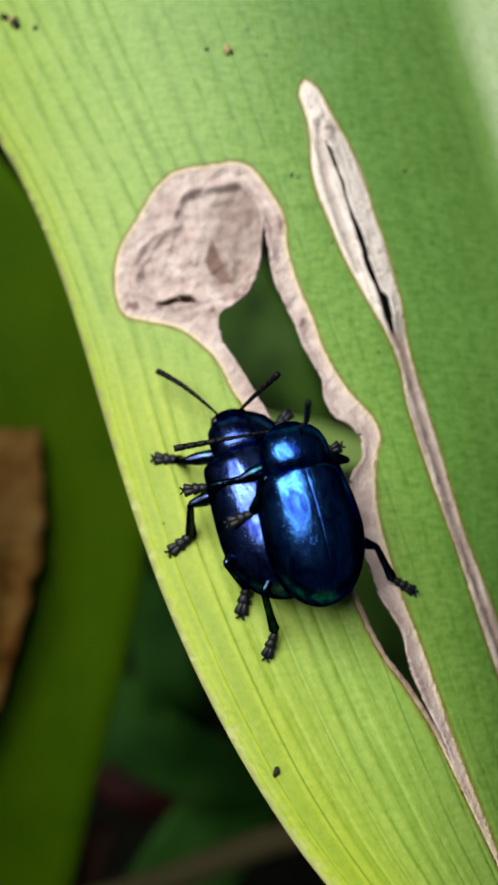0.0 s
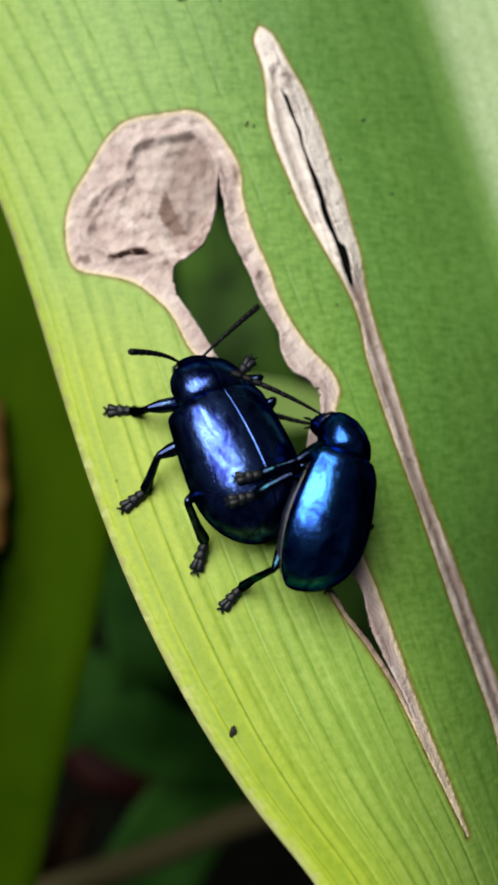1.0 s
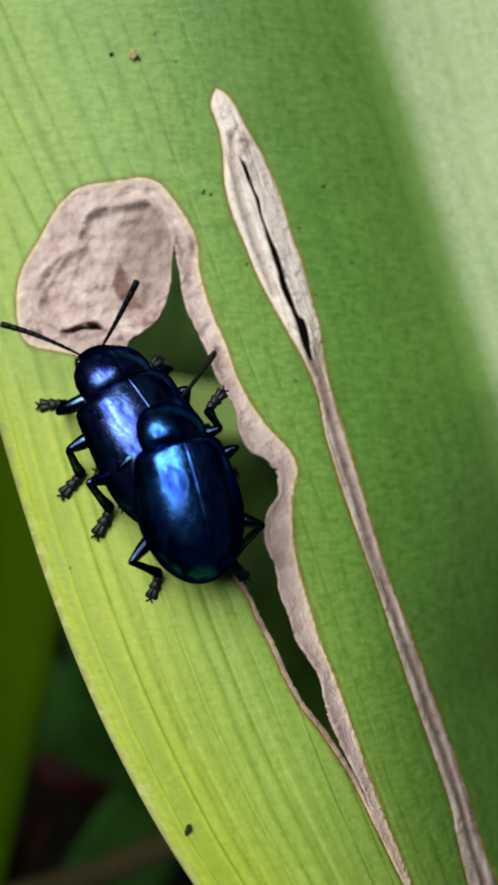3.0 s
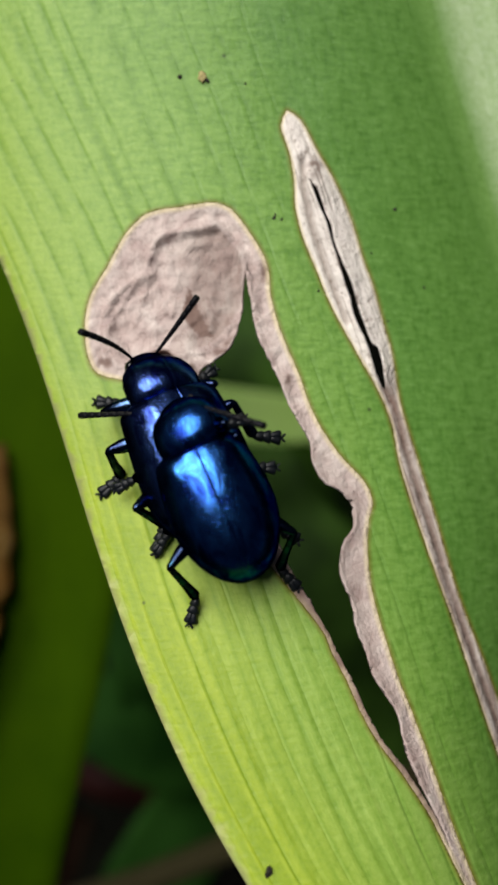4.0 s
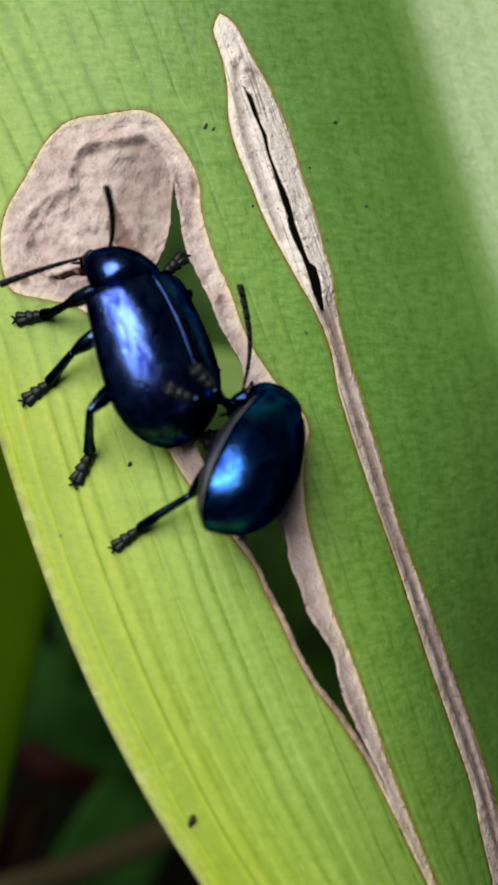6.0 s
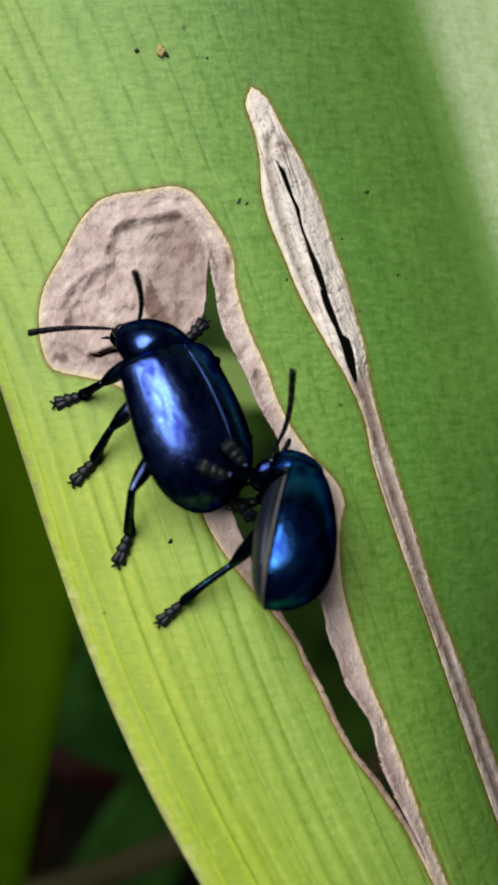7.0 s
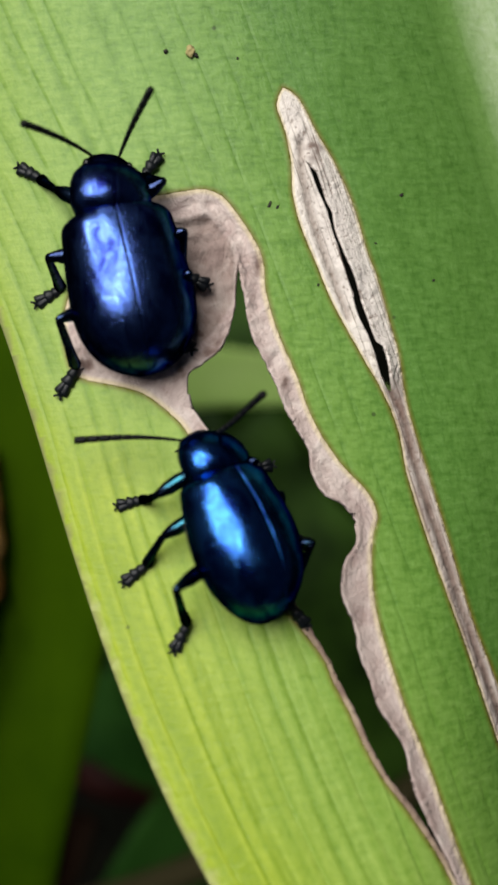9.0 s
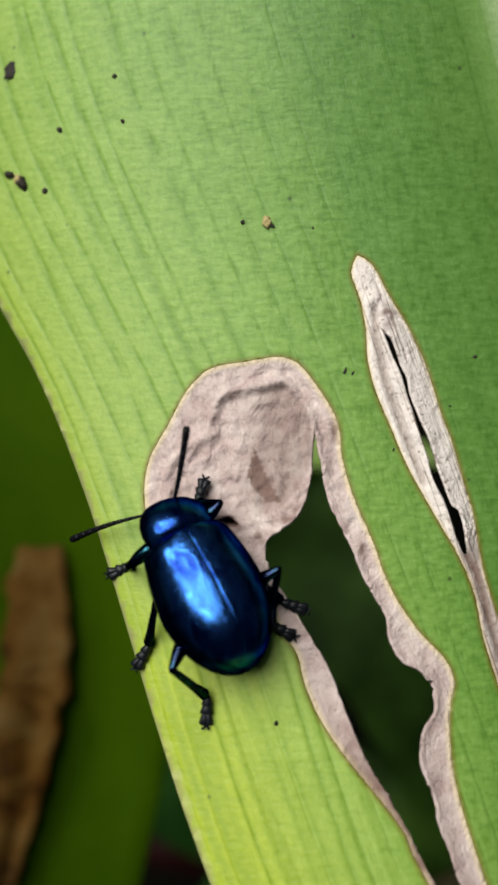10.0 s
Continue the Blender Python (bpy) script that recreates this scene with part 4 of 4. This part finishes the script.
BODY_B = [
    (0.0, pose(0.00321, -0.00606, 0.00425, 4.8, 11.9, 14.4)),
    (0.5, pose(0.00341, -0.00665, 0.00427, 9.2, 25.4, 18.5)),
    (1.0, pose(0.00472, -0.00701, 0.00409, -9.9, 57.0, -29.1)),
    (1.5, pose(0.00589, -0.00698, 0.00366, -26.7, 56.0, -46.0)),
    (2.0, pose(0.00574, -0.00527, 0.00331, -15.8, 48.0, -22.0)),
    (3.5, pose(0.00010, -0.00234, 0.00328, 7.2, 0.7, 23.1)),
    (4.0, pose(0.00015, -0.00178, 0.00321, 5.8, 3.7, 24.6)),
    (4.5, pose(0.00110, -0.00214, 0.00327, 8.3, 32.1, 0.7)),
    (5.0, pose(0.00214, -0.00188, 0.00342, -6.6, 54.7, -31.6)),
    (5.5, pose(0.00307, -0.00234, 0.00328, -27.3, 49.3, -52.5)),
    (6.0, pose(0.00299, -0.00285, 0.00336, -59.0, 41.7, -84.7)),
    (7.5, pose(0.00259, -0.00261, 0.00352, -77.6, 47.7, -85.4)),
    (8.0, pose(0.00213, -0.00276, 0.00287, -13.7, 67.6, -18.4)),
    (8.5, pose(0.00123, -0.00278, 0.00244, -11.5, 45.6, 0.6)),
    (9.0, pose(0.00059, -0.00313, 0.00187, -10.9, 36.7, 13.1)),
    (9.5, pose(0.00021, -0.00197, 0.00161, -6.5, 23.9, 19.3)),
    (10.0, pose(-0.00323, 0.00131, 0.00119, -11.5, 19.5, 23.5)),
]
FEET_A = {
    'L1': [(0.0, -3.55, -3.42, 1.86), (0.5, -3.50, -3.24, 1.82), (1.0, -3.53, -3.26, 1.82), (1.5, -3.47, -3.31, 1.84), (2.0, -3.58, -3.20, 1.80), (3.5, -5.11, 2.24, 0.54), (4.0, -5.32, 2.14, 0.53), (4.5, -5.26, 2.27, 0.51), (5.0, -5.24, 2.25, 0.52), (5.5, -5.24, 2.23, 0.52), (6.0, -5.68, 2.11, 0.46), (7.5, -5.34, 2.11, 0.53), (8.0, -6.51, 4.92, -0.14), (8.5, -7.04, 7.66, -0.63), (9.0, -8.55, 12.65, -1.52), (9.5, -11.66, 22.70, -2.93)],
    'L2': [(0.0, -2.57, -7.69, 2.96), (0.5, -2.45, -7.69, 2.97), (1.0, -2.60, -7.65, 2.95), (1.5, -2.62, -7.10, 2.81), (2.0, -2.22, -6.21, 2.62), (3.5, -4.02, -2.20, 1.54), (4.0, -4.92, -1.98, 1.36), (4.5, -4.92, -1.84, 1.33), (5.0, -4.97, -1.99, 1.35), (5.5, -5.03, -1.84, 1.31), (6.0, -4.93, -1.43, 1.25), (7.5, -4.48, -1.44, 1.32), (8.0, -5.41, 0.63, 0.77), (8.5, -6.19, 3.21, 0.18), (9.0, -7.13, 6.38, -0.49), (9.5, -10.40, 18.78, -2.41)],
    'L3': [(0.0, 0.71, -10.33, 3.72), (0.5, 0.64, -10.31, 3.72), (1.0, 0.68, -10.26, 3.70), (1.5, 0.19, -8.73, 3.30), (2.0, -0.17, -8.24, 3.18), (3.5, -2.48, -3.85, 2.05), (4.0, -2.40, -4.43, 2.19), (4.5, -2.45, -4.35, 2.16), (5.0, -2.52, -4.43, 2.18), (5.5, -1.84, -4.36, 2.20), (6.0, -2.41, -4.47, 2.19), (7.5, -2.45, -4.47, 2.19), (8.0, -3.28, -3.29, 1.85), (8.5, -5.18, -1.21, 1.16), (9.0, -5.96, 2.54, 0.34), (9.5, -8.80, 15.05, -1.74)],
    'R1': [(0.0, 2.82, -1.04, 1.33), (0.5, 2.95, -0.80, 1.27), (1.0, 3.07, -0.71, 1.24), (1.5, 4.07, -0.46, 1.04), (2.0, 2.83, 1.54, 0.85), (3.5, 0.15, 3.37, 0.75), (4.0, 0.14, 3.69, 0.70), (4.5, 0.59, 3.54, 0.71), (5.0, 1.32, 3.60, 0.66), (5.5, 2.09, 5.11, 0.37), (6.0, 1.93, 5.05, 0.39), (7.5, 0.86, 5.68, 0.38), (8.0, -0.29, 5.56, 0.43), (8.5, -0.88, 7.92, 0.13), (9.0, -1.85, 12.67, -0.36), (9.5, -7.02, 24.44, -1.41)],
    'R2': [(0.0, 4.25, -4.87, 1.94), (0.5, 4.35, -4.64, 1.87), (1.0, 4.46, -4.56, 1.83), (1.5, 5.20, -4.37, 1.64), (2.0, 4.47, -2.22, 1.32), (3.5, 2.71, 0.21, 1.11), (4.0, 3.09, 0.59, 0.99), (4.5, 1.98, 0.55, 1.12), (5.0, 2.71, 0.54, 1.05), (5.5, 3.21, 1.17, 0.87), (6.0, 2.88, 1.07, 0.93), (7.5, 2.09, 1.81, 0.89), (8.0, 0.60, 2.40, 0.90), (8.5, 0.60, 3.16, 0.76), (9.0, 0.28, 7.02, 0.23), (9.5, -2.96, 19.91, -0.74)],
    'R3': [(0.0, 5.26, -9.26, 2.84), (0.5, 5.34, -9.01, 2.76), (1.0, 5.46, -8.93, 2.71), (1.5, 5.93, -8.76, 2.56), (2.0, 5.79, -6.51, 2.02), (3.5, 3.23, -4.29, 1.97), (4.0, 3.78, -3.87, 1.79), (4.5, 2.46, -3.88, 1.97), (5.0, 3.23, -3.90, 1.88), (5.5, 3.89, -3.28, 1.64), (6.0, 3.38, -3.38, 1.74), (7.5, 2.93, -2.54, 1.62), (8.0, 0.90, -1.60, 1.60), (8.5, -0.20, 0.60, 1.20), (9.0, -0.39, 4.35, 0.60), (9.5, -3.45, 18.26, -0.76)],
}
FEET_B = {
    'L1': [(0.0, -1.82, -4.93, 5.28), (0.5, -0.84, -6.07, 5.08), (1.0, 2.17, -6.34, 6.53), (1.5, 3.63, -3.88, 5.90), (2.0, 2.97, -2.67, 5.82), (3.5, -3.84, -2.11, 2.49), (4.0, -4.71, -1.95, 1.94), (4.5, -1.67, 0.53, 5.24), (5.0, -0.79, 0.59, 5.27), (5.5, 0.42, -0.83, 5.43), (6.0, 0.85, -0.52, 5.42), (7.5, 0.35, 0.13, 5.37), (8.0, -0.87, 1.59, 5.12), (8.5, -2.07, 2.82, 4.74), (9.0, -3.49, -1.80, 1.52), (9.5, -4.96, -1.32, 1.22), (10.0, -7.39, 1.95, 0.11)],
    'L2': [(0.0, 0.16, -6.29, 6.21), (0.5, 0.93, -7.37, 6.26), (1.0, 2.07, -7.22, 6.46), (1.5, 3.23, -6.25, 6.37), (2.0, 3.79, -4.52, 5.91), (3.5, -2.58, -3.73, 2.17), (4.0, -2.45, -4.42, 2.33), (4.5, -1.61, -2.38, 5.17), (5.0, -0.39, -1.61, 5.54), (5.5, 1.85, -2.56, 1.99), (6.0, 2.31, -2.51, 1.84), (7.5, 1.73, -2.23, 1.83), (8.0, -0.72, -3.10, 1.96), (8.5, -1.47, -4.82, 2.32), (9.0, -3.13, -4.75, 2.20), (9.5, -2.93, -5.06, 2.29), (10.0, -6.16, -2.00, 1.14)],
    'L3': [(0.0, 1.84, -12.04, 4.14), (0.5, 1.83, -11.95, 4.11), (1.0, 1.78, -11.73, 4.05), (1.5, 1.78, -11.54, 4.00), (2.0, 4.81, -10.18, 3.19), (3.5, -1.40, -6.79, 2.80), (4.0, -0.91, -7.27, 2.93), (4.5, -1.00, -7.19, 2.91), (5.0, -1.37, -6.88, 2.82), (5.5, -1.15, -7.02, 2.86), (6.0, -1.15, -7.10, 2.88), (7.5, -1.23, -7.23, 2.91), (8.0, -1.03, -7.33, 2.94), (8.5, -1.15, -7.12, 2.89), (9.0, -1.09, -7.28, 2.93), (9.5, -1.02, -7.42, 2.96), (10.0, -3.01, -3.83, 2.00)],
    'R1': [(0.0, 5.04, -2.78, 3.88), (0.5, 5.61, -3.20, 3.75), (1.0, 7.43, -4.53, 0.42), (1.5, 9.09, -5.46, -0.14), (2.0, 7.71, -2.41, -0.42), (3.5, 2.03, 2.53, 4.83), (4.0, 1.51, 1.36, 4.56), (4.5, 4.71, 1.21, 1.83), (5.0, 5.24, -1.16, -0.68), (5.5, 1.06, 0.96, 5.16), (6.0, 1.43, 1.00, 5.11), (7.5, 1.00, 1.74, 5.01), (8.0, 4.73, -0.25, -1.00), (8.5, 4.08, 0.62, 0.84), (9.0, 2.86, -0.11, 1.15), (9.5, 2.19, 0.74, 1.07), (10.0, -3.17, 6.14, 0.22)],
    'R2': [(0.0, 5.53, -4.22, 1.54), (0.5, 6.58, -5.76, 1.64), (1.0, 6.06, -7.92, 1.04), (1.5, 7.56, -8.65, 0.97), (2.0, 6.64, -5.88, 0.31), (3.5, 3.34, -0.92, 4.54), (4.0, 2.76, -0.62, 4.45), (4.5, 4.41, -3.21, 2.49), (5.0, 3.43, -4.06, 0.72), (5.5, 4.38, -3.92, 0.53), (6.0, 3.82, -5.09, 1.11), (7.5, 3.42, -3.70, 0.62), (8.0, 4.04, -3.72, 0.11), (8.5, 4.98, -3.92, 1.59), (9.0, 4.34, -3.33, 1.58), (9.5, 3.72, -2.73, 1.55), (10.0, 1.26, 0.65, 1.16)],
    'R3': [(0.0, 8.52, -9.28, 1.88), (0.5, 6.35, -10.57, 2.95), (1.0, 6.28, -11.04, 3.10), (1.5, 7.24, -10.94, 2.82), (2.0, 6.82, -9.19, 2.45), (3.5, 3.82, -6.02, 2.28), (4.0, 3.74, -5.83, 2.25), (4.5, 3.59, -5.49, 2.19), (5.0, 3.27, -6.05, 2.37), (5.5, 3.73, -6.40, 2.39), (6.0, 4.22, -6.48, 2.33), (7.5, 4.08, -6.23, 2.29), (8.0, 4.53, -6.54, 2.29), (8.5, 4.04, -6.52, 2.37), (9.0, 4.16, -6.39, 2.32), (9.5, 4.64, -5.42, 2.00), (10.0, 0.62, -0.34, 1.38)],
}
FEELERS_A = {
    'L': [(0.0, -3.37, 0.48, 1.99), (0.5, -3.32, -0.82, 4.76), (1.0, -1.54, -1.23, 4.92), (1.5, -2.72, 0.82, 3.69), (2.0, -4.70, 0.92, 4.42), (3.5, -6.05, 5.17, 1.87), (4.0, -4.88, 4.52, 4.31), (4.5, -5.46, 5.06, 4.39), (5.0, -4.55, 4.74, 4.33), (5.5, -5.77, 5.43, 2.75), (6.0, -5.33, 3.37, 2.13), (7.5, -6.19, 5.68, 1.42), (8.0, -5.35, 7.24, 3.38), (8.5, -6.01, 9.35, 1.36), (9.0, -6.39, 12.53, 3.38), (9.5, -12.16, 26.50, -1.18)],
    'R': [(0.0, 2.00, -0.07, 4.91), (0.5, 0.83, -0.15, 4.30), (1.0, 3.23, 1.52, 1.23), (1.5, 2.07, 0.67, 4.65), (2.0, -0.95, 1.96, 5.36), (3.5, -0.37, 5.75, 2.35), (4.0, -0.57, 6.41, 3.50), (4.5, -0.67, 6.67, 4.01), (5.0, -0.37, 5.82, 3.95), (5.5, -1.75, 6.17, 3.75), (6.0, -1.13, 6.58, 3.83), (7.5, -1.69, 6.58, 3.23), (8.0, -0.59, 7.30, 2.78), (8.5, -1.35, 10.70, 1.78), (9.0, -1.88, 14.01, 3.09), (9.5, -7.84, 26.40, 0.33)],
}
FEELERS_B = {
    'L': [(0.0, -2.26, -3.23, 5.88), (0.5, -1.26, -3.26, 3.68), (1.0, 1.71, -1.66, 5.15), (1.5, 3.13, -1.28, 4.33), (2.0, 3.33, 0.39, 1.92), (3.5, -4.38, 1.39, 2.86), (4.0, -5.67, 1.46, 2.57), (4.5, -2.66, 0.37, 5.12), (5.0, 0.51, 4.00, 4.04), (5.5, 3.89, 3.83, 1.14), (6.0, 4.15, 3.35, 3.18), (7.5, 4.52, 3.02, 4.80), (8.0, 1.88, 3.45, 5.34), (8.5, -0.39, 1.36, 3.04), (9.0, -4.94, 0.88, 2.94), (9.5, -4.69, 1.16, 3.80), (10.0, -8.89, 3.49, -0.23)],
    'R': [(0.0, 3.18, -1.86, 7.67), (0.5, 2.78, -2.61, 7.71), (1.0, 2.31, -2.86, 0.15), (1.5, 3.73, -2.48, -0.67), (2.0, 3.93, -0.81, -3.08), (3.5, 2.26, 3.39, 4.48), (4.0, 1.54, 1.16, 6.80), (4.5, 4.30, 2.11, 0.77), (5.0, 1.11, 2.80, -0.96), (5.5, 4.49, 2.63, -3.86), (6.0, 4.75, 2.15, -1.82), (7.5, 5.12, 1.82, -0.20), (8.0, 2.48, 2.25, 0.34), (8.5, 2.42, 2.89, 2.62), (9.0, 1.73, 2.04, 3.99), (9.5, 1.00, 2.86, 3.44), (10.0, -3.57, 7.94, 3.64)],
}

# how far the neck shield and head are bent down, in degrees
BOW_A = [(0.0, 10), (0.5, 20), (1.0, 8), (1.5, 19), (2.0, 13), (3.5, 13), (4.0, 12), (4.5, 8), (5.0, 12), (5.5, 12), (6.0, 28), (7.5, 26), (8.0, 7), (8.5, 14), (9.0, 2), (9.5, 6), (10.0, 5)]
BOW_B = [(0.0, 5), (0.5, 9), (1.0, 26), (1.5, 26), (2.0, 16), (3.5, 18), (4.0, 5), (4.5, -3), (5.0, 20), (5.5, 43), (6.0, 53), (7.5, 46), (8.0, 22), (8.5, 11), (9.0, 5), (9.5, 24), (10.0, 13)]


# how far the smaller beetle turns and twists its neck to its left
TURN_A = [(0.0, 0), (0.5, -4), (1.0, -1), (1.5, -7), (2.0, 2), (3.5, -3), (4.0, -4), (4.5, 0), (5.0, -9), (5.5, -5), (6.0, -16), (7.5, -12), (8.0, -8), (8.5, -10), (9.0, -11), (9.5, 0), (10.0, 0)]
TURN_B = [(0.0, 0), (0.5, -14), (1.0, -18), (1.5, -14), (2.0, -20), (3.5, -6), (4.0, 12), (4.5, 8), (5.0, 1), (5.5, 5), (6.0, -10), (7.5, -9), (8.0, 8), (8.5, -1), (9.0, -5), (9.5, -5), (10.0, -7)]


def flow(rows, t):
    """A smooth value between rows of (t, numbers), without overshooting far."""
    ts = [r[0] for r in rows]
    if t <= ts[0]:
        return np.array(rows[0][1:], float)
    if t >= ts[-1]:
        return np.array(rows[-1][1:], float)
    i = max(k for k in range(len(ts) - 1) if ts[k] <= t)
    v = lambda k: np.array(rows[k][1:], float)
    h = ts[i + 1] - ts[i]
    slope = lambda k: (v(min(k + 1, len(ts) - 1)) - v(max(k - 1, 0))) / (ts[min(k + 1, len(ts) - 1)] - ts[max(k - 1, 0)]) * 0.8
    s = (t - ts[i]) / h
    return (2 * s ** 3 - 3 * s * s + 1) * v(i) + (s ** 3 - 2 * s * s + s) * h * slope(i) + (3 * s * s - 2 * s ** 3) * v(i + 1) + (s ** 3 - s * s) * h * slope(i + 1)


def body_at(rows, t):
    flat = []
    last = None
    for when, m in rows:
        q = m.to_quaternion()
        if last is not None:
            q.make_compatible(last)
        last = q
        flat.append((when, *m.translation, *q))
    w = flow(flat, t)
    from mathutils import Quaternion
    return Matrix.LocRotScale(Vector(w[:3]), Quaternion(w[3:]).normalized(), None)


def along(origin, way, up):
    """A pose at origin whose y axis points along way and whose z axis leans to up."""
    y = way.normalized()
    x = y.cross(up)
    x = x.normalized() if x.length > 1e-6 else Vector((1, 0, 0))
    z = x.cross(y)
    m = Matrix((x, y, z)).transposed().to_4x4()
    m.translation = origin
    return m


def leg_poses(key, foot, body, sc, bow):
    """Poses of femur (in the beetle's space), tibia and tarsus (in the femur's) that put the claws on foot."""
    x, y, z, lf, lt, la = (c * sc * MM for c in leg_size(key, sc))
    inv = body.inverted()
    hip = Vector((x, y, z))
    if key[1] == "1":
        hip = bow @ hip
    tip = inv @ foot
    up = (inv.to_3x3() @ Vector((0, 0, 1))).normalized()
    out = tip - hip
    out = (out - up * out.dot(up))
    side = Vector((math.copysign(1, x), 0.6 if key[1] == "1" else (-0.05 if key[1] == "2" else -0.7), 0))
    way = (out.normalized() * 0.75 + side.normalized() * 0.25).normalized() if out.length > 1e-5 else side
    ankle = tip - way * la * 0.97 + up * 0.16 * sc * MM
    d = ankle - hip
    reach = (lf + lt) * 0.985
    if d.length > reach:
        ankle = hip + d * (reach / d.length)
        d = ankle - hip
    if d.length < abs(lf - lt) + 0.25 * lf:
        d = d.normalized() * (abs(lf - lt) + 0.25 * lf) if d.length > 1e-6 else side * 0.5 * lf
        ankle = hip + d
    n = d.normalized()
    a = (lf * lf - lt * lt + d.length_squared) / (2 * d.length)
    hgt = math.sqrt(max(0.0, lf * lf - a * a))
    # knees point outwards and up: forwards in front, backwards behind
    pole = Vector((math.copysign(0.55, x), {"1": -0.25, "2": 0.65, "3": 0.55}[key[1]], 0.85))
    pole = (pole - n * pole.dot(n)).normalized()
    knee = hip + n * a + pole * hgt
    femur = along(hip, knee - hip, Vector((0, 0, 1)))
    tibia = along(knee, ankle - knee, Vector((0, 0, 1)))
    tarsus = along(ankle, tip - ankle if (tip - ankle).length > 1e-5 else way, up)
    fi = femur.inverted()
    return femur, fi @ tibia, fi @ tarsus


def drive(beetle, sc, rows, feet, feelers_to, bows, turns, nod):
    b, legs, feelers, front = beetle
    times = [i * 0.25 for i in range(41)]
    bodies = [(t, body_at(rows, t)) for t in times]
    walk(b, bodies)
    hinge = Vector((0, 2.35, 2.6)) * sc * MM
    bowed = {t: Matrix.Translation(hinge) @ Matrix.Rotation(radians(flow(turns, t)[0]), 4, "Z") @ Matrix.Rotation(radians(-flow(turns, t)[0]), 4, "Y") @ Matrix.Rotation(radians(-flow(bows, t)[0]), 4, "X") @ Matrix.Translation(-hinge) for t in times}
    walk(front[0], [(t, bowed[t]) for t in times])
    neck = Vector((0, 3.95, 1.75)) * sc * MM
    tucked = Matrix.Translation(neck) @ Matrix.Rotation(radians(-nod), 4, "X") @ Matrix.Translation(-neck)
    walk(front[1], [(t, bowed[t] @ tucked) for t in times])
    for key, (leg, tibia, tarsus) in legs.items():
        data = [(r[0], r[1] * MM, r[2] * MM, r[3] * MM) for r in feet[key]]
        keyed = []
        for t, m in bodies:
            p = flow(data, t)
            # a foot that changes its place is lifted on the way
            near = [r for r in data if r[0] <= t][-1]
            after = [r for r in data if r[0] >= t]
            if after and after[0][0] > near[0] and after[0][0] - near[0] < 0.8:
                far = (Vector(after[0][1:]) - Vector(near[1:])).length
                s = (t - near[0]) / (after[0][0] - near[0])
                p[2] += min(0.0006, far * 0.35) * math.sin(math.pi * s) if far > 0.0008 else 0.0
            keyed.append((t, leg_poses(key, Vector(p), m, sc, bowed[t])))
        walk(leg, [(t, q[0]) for t, q in keyed])
        walk(tibia, [(t, q[1]) for t, q in keyed])
        walk(tarsus, [(t, q[2]) for t, q in keyed])
    for key, ob in feelers.items():
        s = -1 if key == "L" else 1
        base = Vector((s * 0.42, 4.72, 1.4)) * sc * MM
        keyed = []
        for t, m in bodies:
            to = m.inverted() @ Vector(flow([(r[0], *(c * MM for c in r[1:])) for r in feelers_to[key]], t))
            root = bowed[t] @ tucked @ base
            keyed.append((t, along(root, to - root, Vector((0, 0, 1)))))
        walk(ob, keyed)


BEETLE_A = build_beetle("violet-blue metallic leaf beetle walking on the chewed leaf", SIZE_A, M_SHELL_A, M_LEG_A, BODY_A[0][1], 0.0)
BEETLE_B = build_beetle("smaller bright blue metallic leaf beetle clinging to its mate", SIZE_B, M_SHELL_B, M_LEG_B, BODY_B[0][1], 1.0)


def motions():
    drive(BEETLE_A, SIZE_A, BODY_A, FEET_A, FEELERS_A, BOW_A, TURN_A, 8)
    drive(BEETLE_B, SIZE_B, BODY_B, FEET_B, FEELERS_B, BOW_B, TURN_B, 38)
    # the leaf tip below sways against the blade
    walk(fresh_leaf, [(t, pose(0, y * MM, 0)) for t, y in ((0.0, 0.0), (1.0, 1.5), (2.0, 1.9), (4.5, 2.3), (6.0, 3.0), (7.5, 4.2), (8.5, 4.7), (9.0, 5.3), (9.5, 6.6), (10.0, 7.2))])


motions()
